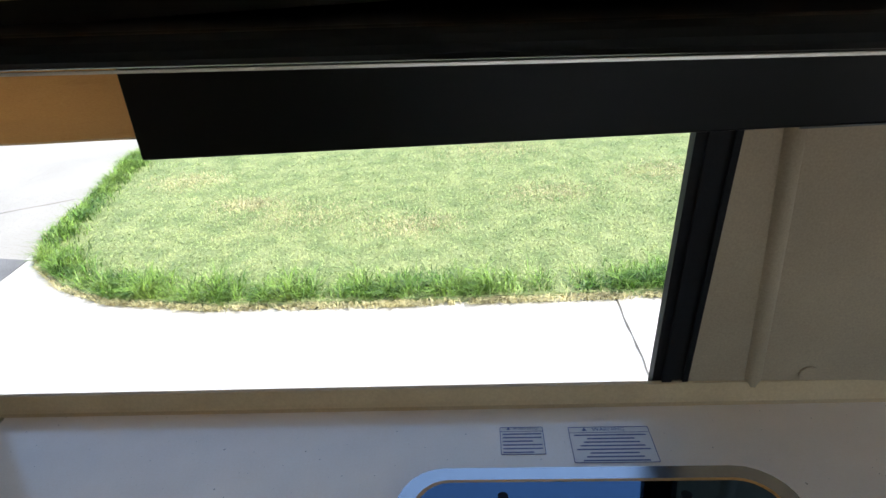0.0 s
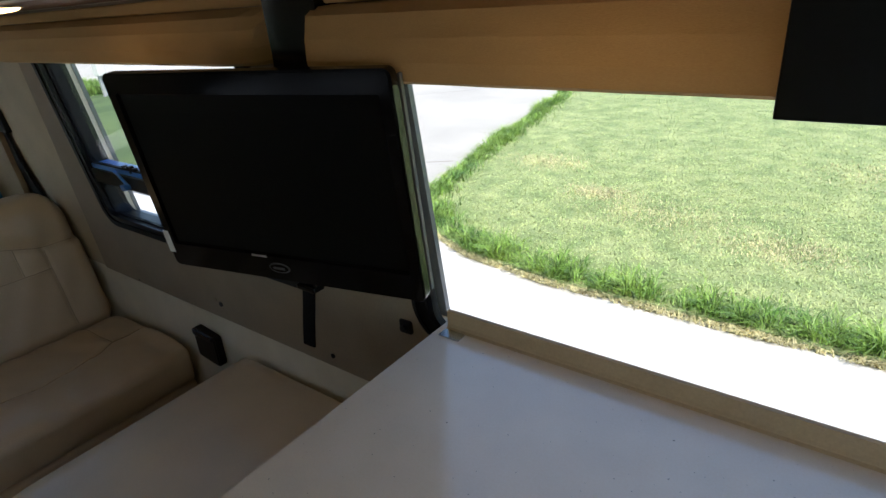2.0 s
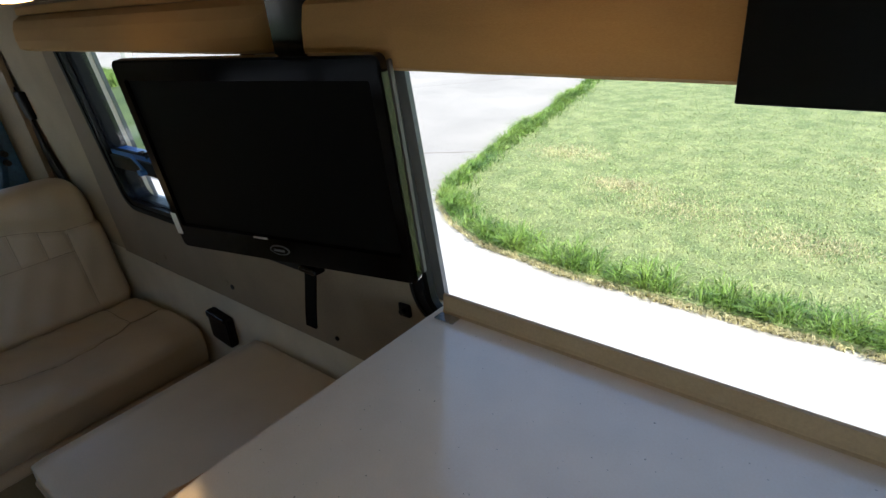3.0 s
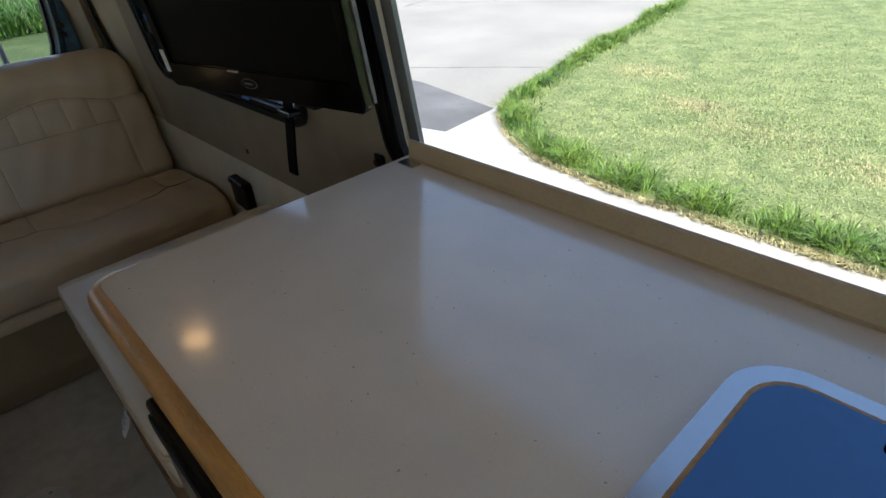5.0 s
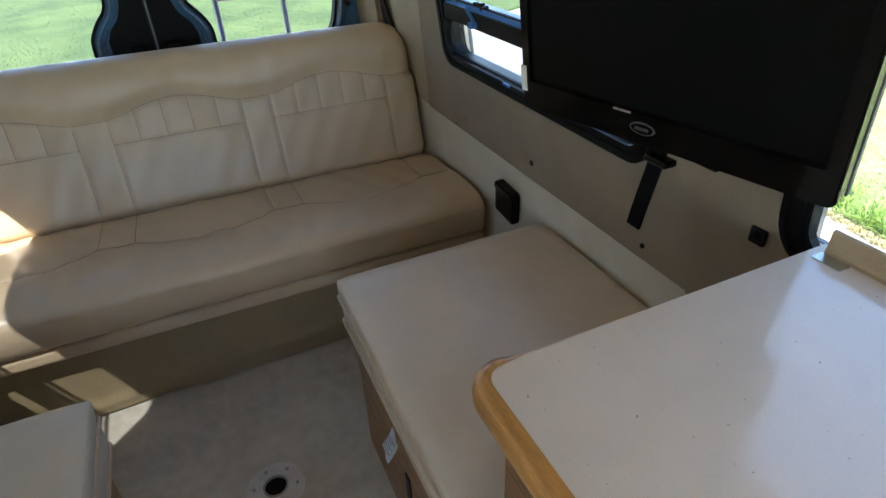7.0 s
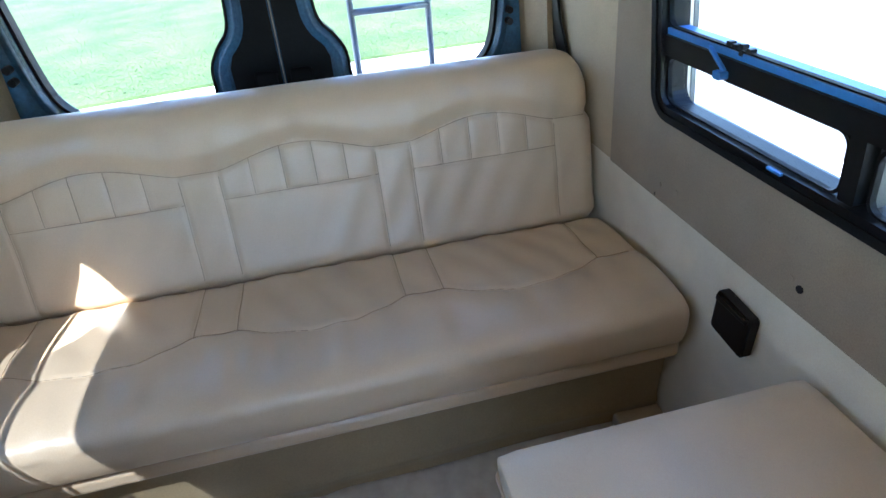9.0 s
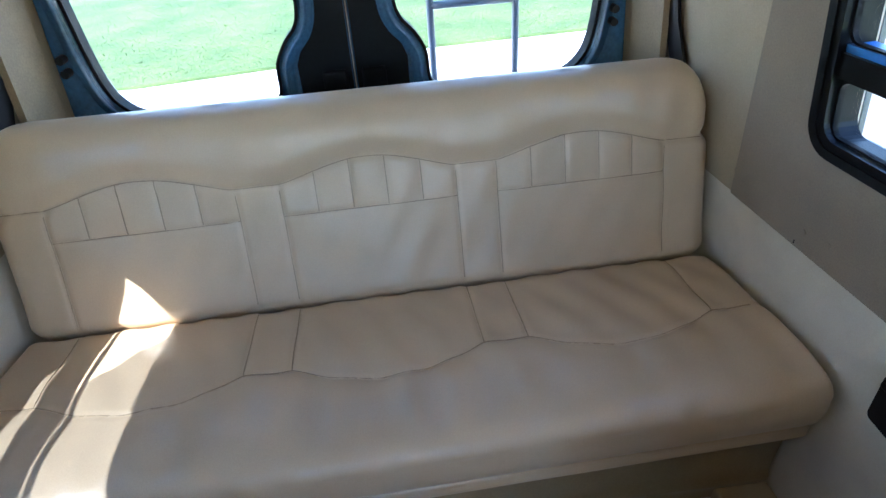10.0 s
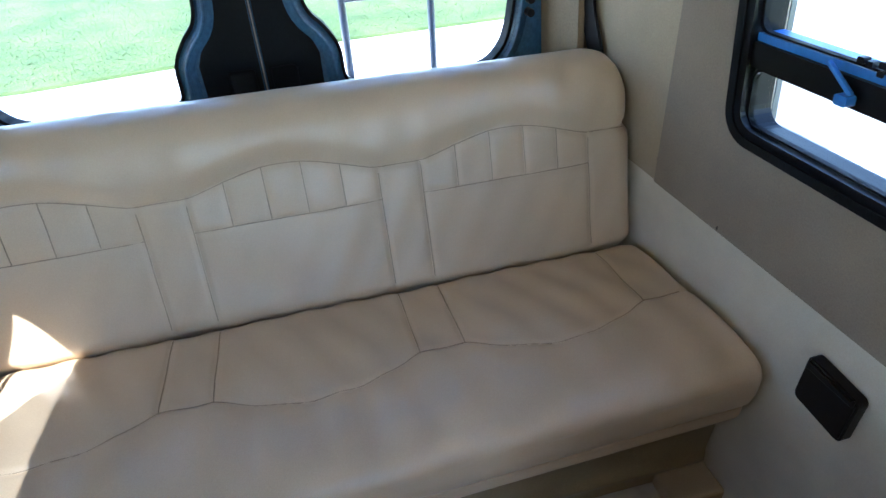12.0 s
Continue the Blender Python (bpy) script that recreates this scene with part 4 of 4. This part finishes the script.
# range hood with pull-out visor
hood = thing("range_hood", "black range hood with silver front edge", "range hood")


def sag(bm):
    """The pulled-out visor hangs a little lower towards the front of the van."""
    for v in bm.verts:
        v.co.z -= 0.034 * (v.co.x - 0.15) + 0.005
    return bm


part("visor", sag(box(0.130, 1.05, 0.372, 0.672, 1.4800, 1.4890, 0.002)), SCREEN, hood)
part("front_strip", sag(box(0.130, 1.05, 0.3600, 0.3618, 1.4790, 1.4800)), SILVER, hood, "thin silver front strip")
part("end_cap", sag(tube([(0.130, 0.369, 1.4845), (0.125, 0.369, 1.4845)], 0.0035, 12)), SILVER, hood, "pale rounded end cap")
part("front_roll", sag(tube([(1.04, 0.369, 1.4855), (0.131, 0.369, 1.4855)], 0.0060, 12)), SCREEN, hood)
part("body", plate([(0.462, 1.482), (0.668, 1.4815), (0.668, 1.4938), (0.462, 1.4938)], 0.09, 1.05, lambda u, v, d: (d, u, v)), BLACK, hood)
part("apron", box(0.112, 1.10, 0.670, 0.684, 1.353, 1.478, 0.002), SCREEN, hood, "black hanging apron")
part("apron_edge", box(0.70, 1.10, 0.6675, 0.6695, 1.3525, 1.3540), DIM, hood)

# ---- television ----
tl, tr_, br_ = Vector((-0.835, 0.561, 1.388)), Vector((-0.305, 0.681, 1.388)), Vector((-0.336, 0.720, 1.028))
U = (tr_ - tl).normalized()
W = (tr_ - br_)
W = (W - U * W.dot(U)).normalized()
N = U.cross(W)
tv_m = Matrix((U, -N, W)).transposed().to_4x4()
tv_m.translation = tl
tv = thing("television", "black flat television with grey side edge, switched off", "television")
tv.matrix_world = tv_m
TW, TH = (tr_ - tl).length - 0.014, 0.362


def tvp(u, v, d):
    return (u, d, v)


bm = ring(rrect(0, TW, -TH, 0, 0.012, 5), rrect(0.022, TW - 0.022, -TH + 0.052, -0.034, 0.003, 5), 0.0, 0.022, tvp)
bmesh.ops.bevel(bm, geom=[e for e in bm.edges if e.calc_face_angle(0) > 1.2], offset=0.003, segments=2, affect="EDGES")
part("bezel", bm, GLOSS, tv)
part("screen", box(0.020, TW - 0.020, 0.006, 0.02, -TH + 0.05, -0.032), SCREEN, tv, "dark matt screen")
part("back_shell", box(0.03, TW - 0.040, 0.022, 0.062, -TH + 0.008, -0.008, 0.012, 3), BLACK, tv)
part("side_edge", box(TW - 0.004, TW + 0.0015, 0.023, 0.032, -TH + 0.01, -0.012, 0.001), DIM, tv, "grey side edge")
badge = part("badge", plate([(0.255 + 0.022 * math.cos(2 * math.pi * k / 28), -TH + 0.028 + 0.010 * math.sin(2 * math.pi * k / 28)) for k in range(28)], -0.0018, 0.001, tvp), DIM, tv, "oval silver badge")
part("badge_field", plate([(0.255 + 0.019 * math.cos(2 * math.pi * k / 28), -TH + 0.028 + 0.0075 * math.sin(2 * math.pi * k / 28)) for k in range(28)], -0.0026, -0.0016, tvp), GLOSS, badge)
part("badge_bar", box(0.243, 0.267, -0.0032, -0.0024, -TH + 0.0255, -TH + 0.0305), DIM, badge)
part("energy_sticker", box(-0.001, 0.012, -0.001, 0.03, -TH + 0.03, -TH + 0.075), WHITE, tv, "torn white sticker")
part("sensor_strip", box(0.20, 0.232, -0.0008, 0.001, -TH + 0.046, -TH + 0.049), SILVER, tv)

mount = thing("tv_mount", "black column and arm holding the television", "tv mount")
bm = plate([(-0.690, 1.0), (-0.590, 1.0), (-0.595, 1.40), (-0.575, 1.455), (-0.575, 1.499), (-0.695, 1.499), (-0.690, 1.40)], 0.735, 0.80, lambda u, v, d: (u + 0.075, d, v))
part("column", bm, GLOSS, mount)
part("arm", box(-0.60, -0.53, 0.69, 0.74, 1.17, 1.23, 0.006), BLACK, mount)
part("bracket_plate", box(-0.66, -0.50, 0.700, 0.707, 1.12, 1.28, 0.002), BLACK, mount)
strap = thing("hanging_strap", "black webbing strap hanging below the television", "strap", at=(-0.650, 0.742, 0.0))
bm = bmesh.new()
rows = []
for i in range(9):
    z = 1.06 - 0.23 * i / 8
    y = 0.004 * math.sin(i * 0.6)
    rows.append([bm.verts.new((dx + 0.15 * (z - 0.92), y + dy, z)) for dx, dy in ((-0.016, -0.0025), (0.016, -0.0025), (0.016, 0.0025), (-0.016, 0.0025))])
for r0, r1 in zip(rows, rows[1:]):
    for k in range(4):
        bm.faces.new((r0[k], r0[(k + 1) % 4], r1[(k + 1) % 4], r1[k]))
bm.faces.new(rows[0])
bm.faces.new(list(reversed(rows[-1])))
bmesh.ops.recalc_face_normals(bm, faces=bm.faces[:])
part("webbing", bm, STRAP, strap)
part("strap_clip", box(-0.005, 0.045, -0.016, 0.012, 0.968, 0.980, 0.003), GLOSS, strap)

# ---- outside ----
GZ = -0.62
ladder = thing("rear_ladder", "grey metal ladder on the rear of the van", "ladder", at=(-2.80, 0, 0))
for y in (0.256, 0.545):
    part("rail", tube([(0, y, 0.15), (0, y, 1.75)], 0.0125, 12), LADDERM, ladder, smooth=True)
for z in (0.38, 0.68, 0.98, 1.28, 1.58):
    part("rung", tube([(0, 0.256, z), (0, 0.545, z)], 0.0125, 12), LADDERM, ladder, smooth=True)
for y in (0.256, 0.545):
    for z in (0.30, 1.66):
        part("stand_off", tube([(0, y, z), (0.29, y, z)], 0.009, 10), LADDERM, ladder)
body = structure(part("van_underbody", box(REAR - 0.06, FRONT + 0.06, -0.93, 0.93, -0.40, -0.062, 0.05, 3), PAINT), "dark van underbody", "van body")
me_ground = bmesh.new()
bmesh.ops.create_grid(me_ground, x_segments=2, y_segments=2, size=600)
for v in me_ground.verts:
    v.co.z = GZ
structure(part("ground", me_ground, CONCRETE), "sunlit pale concrete drive round the van", "ground")

LAWN = [(14, 3.72), (6, 3.72), (1.7, 3.70), (-0.4, 3.68), (-1.6, 3.70), (-2.45, 3.84), (-3.0, 4.10), (-3.5, 4.52), (-3.78, 5.0), (-3.98, 5.7), (-4.3, 7.2), (-5.0, 10.4), (-6.2, 15.6), (-7.4, 21.0), (-10, 34), (30, 34), (30, 3.72)]
flatp = lambda u, v, d: (u, v, d)
structure(part("lawn_bed", plate(LAWN, GZ + 0.004, GZ + 0.05, flatp), SOIL), "mown lawn ground beside the drive", "lawn")
REARLAWN = [(-7.8, -40), (-7.75, -6), (-7.85, -2.7), (-8.2, -0.6), (-8.4, 0.8), (-8.5, 2.8), (-8.6, 4.2), (-9.5, 6.2), (-12.5, 7.4), (-16.5, 8.6), (-19.0, 9.2), (-60, 16), (-60, -40)]
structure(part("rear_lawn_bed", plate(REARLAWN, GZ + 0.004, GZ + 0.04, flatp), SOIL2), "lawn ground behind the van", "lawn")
structure(part("asphalt_patch", plate([(-3.72, 4.66), (-5.15, 4.92), (-9.5, 5.0), (-9.0, 3.35), (-5.2, 3.5), (-3.62, 3.85)], GZ + 0.003, GZ + 0.006, flatp), ASPHALT), "grey asphalt strip between drive and path", "asphalt")


structure(part("driveway", plate([(-3.74, 4.62), (-5.2, 4.88), (-9.5, 4.96), (-45, 6.0), (-45, 40), (-10, 34), (-7.4, 21.0), (-6.2, 15.6), (-5.0, 10.4), (-4.3, 7.2), (-3.98, 5.7)], GZ + 0.0015, GZ + 0.003, flatp), DRIVE), "weathered grey concrete driveway", "driveway")


def joint(points, w):
    bm = bmesh.new()
    rows = []
    for i, (x, y) in enumerate(points):
        a, b = Vector(points[max(0, i - 1)]), Vector(points[min(len(points) - 1, i + 1)])
        t = (b - a).normalized()
        ww = w * (0.8 + 0.4 * math.sin(i * 2.7))
        rows.append([bm.verts.new((x - t.y * ww * k, y + t.x * ww * k, GZ + 0.0035)) for k in (-0.5, 0.5)])
    for r0, r1 in zip(rows, rows[1:]):
        bm.faces.new((r0[0], r0[1], r1[1], r1[0]))
    bmesh.ops.recalc_face_normals(bm, faces=bm.faces[:])
    return structure(part("concrete_joint", bm, JOINT), "dirty joint line in the concrete", "joint")


def wavy(a, b, amp, n=24):
    a, b = Vector(a), Vector(b)
    t = (b - a).normalized()
    return [tuple(a + (b - a) * i / n + Vector((-t.y, t.x)) * amp * math.sin(i * 1.9) * math.sin(i * 0.7)) for i in range(n + 1)]


joint(wavy((1.33, 3.66), (1.33, 0.96), 0.006), 0.014)
joint(wavy((-4.35, 6.30), (-9.0, 2.9 + 0.55), 0.02), 0.03)
joint(wavy((-10.3, 8.9), (-12.8, 16.6), 0.03), 0.05)
joint(wavy((-10.3, 8.9), (-5.9, 13.2), 0.03), 0.03)


# ---- grass ----
def blades(name, x, y, z0, height, lean, width, mat, label, category, seed):
    """Two-segment tapered blades, one joined mesh."""
    r = np.random.default_rng(seed)
    n = len(x)
    a = r.uniform(0, 2 * np.pi, n)
    h = height * r.uniform(0.6, 1.25, n)
    ln = lean * h * r.uniform(0.2, 1.3, n)
    w = width * r.uniform(0.7, 1.3, n)
    dx, dy = np.cos(a), np.sin(a)
    fa = a + np.pi / 2 + r.normal(0, 0.5, n)
    px, py = np.cos(fa) * w, np.sin(fa) * w
    v = np.empty((n, 5, 3))
    v[:, 0] = np.stack([x - px, y - py, z0], -1)
    v[:, 1] = np.stack([x + px, y + py, z0], -1)
    mx, my, mz = x + dx * ln * 0.3, y + dy * ln * 0.3, z0 + h * 0.6
    v[:, 2] = np.stack([mx + px * 0.8, my + py * 0.8, mz], -1)
    v[:, 3] = np.stack([mx - px * 0.8, my - py * 0.8, mz], -1)
    v[:, 4] = np.stack([x + dx * ln, y + dy * ln, z0 + h * np.clip(1.05 - 0.25 * ln / h, 0.35, 1)], -1)
    base = 5 * np.arange(n)
    loops = np.stack([base, base + 1, base + 2, base + 3, base + 3, base + 2, base + 4], -1).ravel().astype(np.int32)
    starts = np.stack([7 * np.arange(n), 7 * np.arange(n) + 4], -1).ravel().astype(np.int32)
    me = bpy.data.meshes.new(name)
    me.vertices.add(5 * n)
    me.vertices.foreach_set("co", v.ravel().astype(np.float32))
    me.loops.add(len(loops))
    me.loops.foreach_set("vertex_index", loops)
    me.polygons.add(2 * n)
    me.polygons.foreach_set("loop_start", starts)
    me.update(calc_edges=True)
    me.validate()
    me.materials.append(mat)
    return tagged(new(name, me), label, category, kind="stuff")


def inside(poly, x, y):
    res = np.zeros(len(x), bool)
    for (x0, y0), (x1, y1) in zip(poly, poly[1:] + poly[:1]):
        if y0 != y1:
            c = ((y0 > y) != (y1 > y)) & (x < (x1 - x0) * (y - y0) / (y1 - y0) + x0)
            res ^= c
    return res


def scatter(poly, n, x0, x1, y0, y1, seed, near=None, fall=1.0):
    r = np.random.default_rng(seed)
    x, y = r.uniform(x0, x1, n), r.uniform(y0, y1, n)
    keep = inside(poly, x, y)
    if near is not None:
        d = np.hypot(x - near[0], y - near[1])
        keep &= r.uniform(0, 1, n) < np.clip((fall / d) ** 1.5, 0, 1)
    return x[keep], y[keep]


x, y = scatter(LAWN, 1000000, -8, 9, 3.6, 20, 11, (0, 2.5), 3.4)
blades("lawn_grass", x, y, np.full(len(x), GZ + 0.046), 0.024, 2.4, 0.0035, BLADE, "short mown lawn, yellow-green with dry patches", "grass", 12)
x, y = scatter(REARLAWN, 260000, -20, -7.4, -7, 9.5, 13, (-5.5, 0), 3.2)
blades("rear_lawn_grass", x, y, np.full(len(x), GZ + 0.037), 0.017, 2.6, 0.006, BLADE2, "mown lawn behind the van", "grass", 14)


def along(poly, a, b, n, spread, seed, out=0.0):
    r = np.random.default_rng(seed)
    pts = np.array(poly[a:b + 1])
    seg = np.linalg.norm(np.diff(pts, axis=0), axis=1)
    s = np.concatenate([[0], np.cumsum(seg)])
    # clumps along the edge
    c = np.sort(r.uniform(0, s[-1], max(8, int(s[-1] * 26))))
    t = np.clip(r.choice(c, n) + r.normal(0, 0.05, n), 0, s[-1])
    x, y = np.interp(t, s, pts[:, 0]), np.interp(t, s, pts[:, 1])
    i = np.clip(np.searchsorted(s, t) - 1, 0, len(seg) - 1)
    d = (pts[i + 1] - pts[i]) / seg[i][:, None]
    off = np.abs(r.normal(0, spread, n)) + out
    return x + d[:, 1] * off, y - d[:, 0] * off, r


x, y, r = along(LAWN, 0, 12, 46000, 0.13, 21, 0.01)
clump = 0.6 + 0.5 * np.sin(x * 7.1 + 1.3 * np.sin(x * 2.3)) ** 2 + 0.35 * np.sin(y * 5.0 + x * 17.0) ** 4
blades("edge_grass", x, y, np.full(len(x), GZ + 0.01), 0.14 * clump, 1.1, 0.0042, TUFT, "long uncut green grass along the lawn edge", "grass", 22)
x, y, r = along(LAWN, 0, 9, 15000, 0.05, 23, -0.045)
blades("dry_edge_grass", x, y, np.full(len(x), GZ + 0.003), 0.055, 1.6, 0.004, STRAW, "dry straw-coloured grass hanging over the concrete", "grass", 24)
r = np.random.default_rng(27)
cx, cy, cr = np.array([-2.02, -1.3, -0.2, 1.1, -3.1, 0.6, 2.4]), np.array([5.72, 5.35, 5.0, 5.7, 6.6, 7.4, 6.2]), np.array([0.22, 0.45, 0.3, 0.35, 0.35, 0.5, 0.4])
k = r.integers(0, 7, 9000)
blades("dry_lawn_patches", cx[k] + r.normal(0, 1, 9000) * cr[k] * 0.8, cy[k] + r.normal(0, 1, 9000) * cr[k] * 0.5, np.full(9000, GZ + 0.047), 0.03, 1.2, 0.0032, STRAW, "thin dry straw-coloured patches in the lawn", "grass", 28)
r = np.random.default_rng(31)
n = 10500
px_ = r.uniform(-19.5, -14.3, n)
py_ = r.uniform(-0.7, 4.6, n)
ok = px_ < -14.6 - 0.5 * np.sin(py_ * 0.9) - 0.42 * np.maximum(0, py_ - 0.5)
px_, py_ = px_[ok], py_[ok]
blades("lily_bed", px_, py_, np.full(len(px_), GZ + 0.03), 0.62, 0.9, 0.014, LILY, "bed of long-leaved green lilies", "plants", 32)
shrub = np.random.default_rng(33)
n = 9000
sx, sy = shrub.uniform(-24, -18.5, n), shrub.uniform(6.5, 9.0, n)
blades("far_rough_grass", sx, sy, np.full(n, GZ + 0.03), 0.35, 0.9, 0.012, TUFT, "rough grass and weeds at the far lawn edge", "plants", 34)

util = thing("utility_post", "grey utility post with a yellow sticker on the far lawn", "utility post", at=(-17.9, 8.0, GZ))
part("post", box(-0.05, 0.05, -0.05, 0.05, 0, 0.9, 0.01), GREYP, util)
part("box", box(-0.16, 0.16, -0.10, 0.10, 0.62, 1.30, 0.02), WHITEP, util)
part("yellow_sticker", box(0.04, 0.15, -0.108, -0.101, 1.06, 1.24), YELLOW, util)
part("meter_face", box(-0.13, 0.02, -0.108, -0.101, 1.02, 1.22, 0.003), GREYP, util)
hoop = thing("steel_hoop", "small dark steel hoop standing on the drive", "hoop", at=(-13.2, 8.6, GZ))
part("ring", tube([(0.11 * math.cos(a), 0, 0.55 + 0.15 * math.sin(a)) for a in [2 * math.pi * k / 24 for k in range(24)]], 0.018, 8, True), RUBBER, hoop)
part("stake", tube([(0, 0, 0), (0, 0, 0.40)], 0.014, 8), RUBBER, hoop)
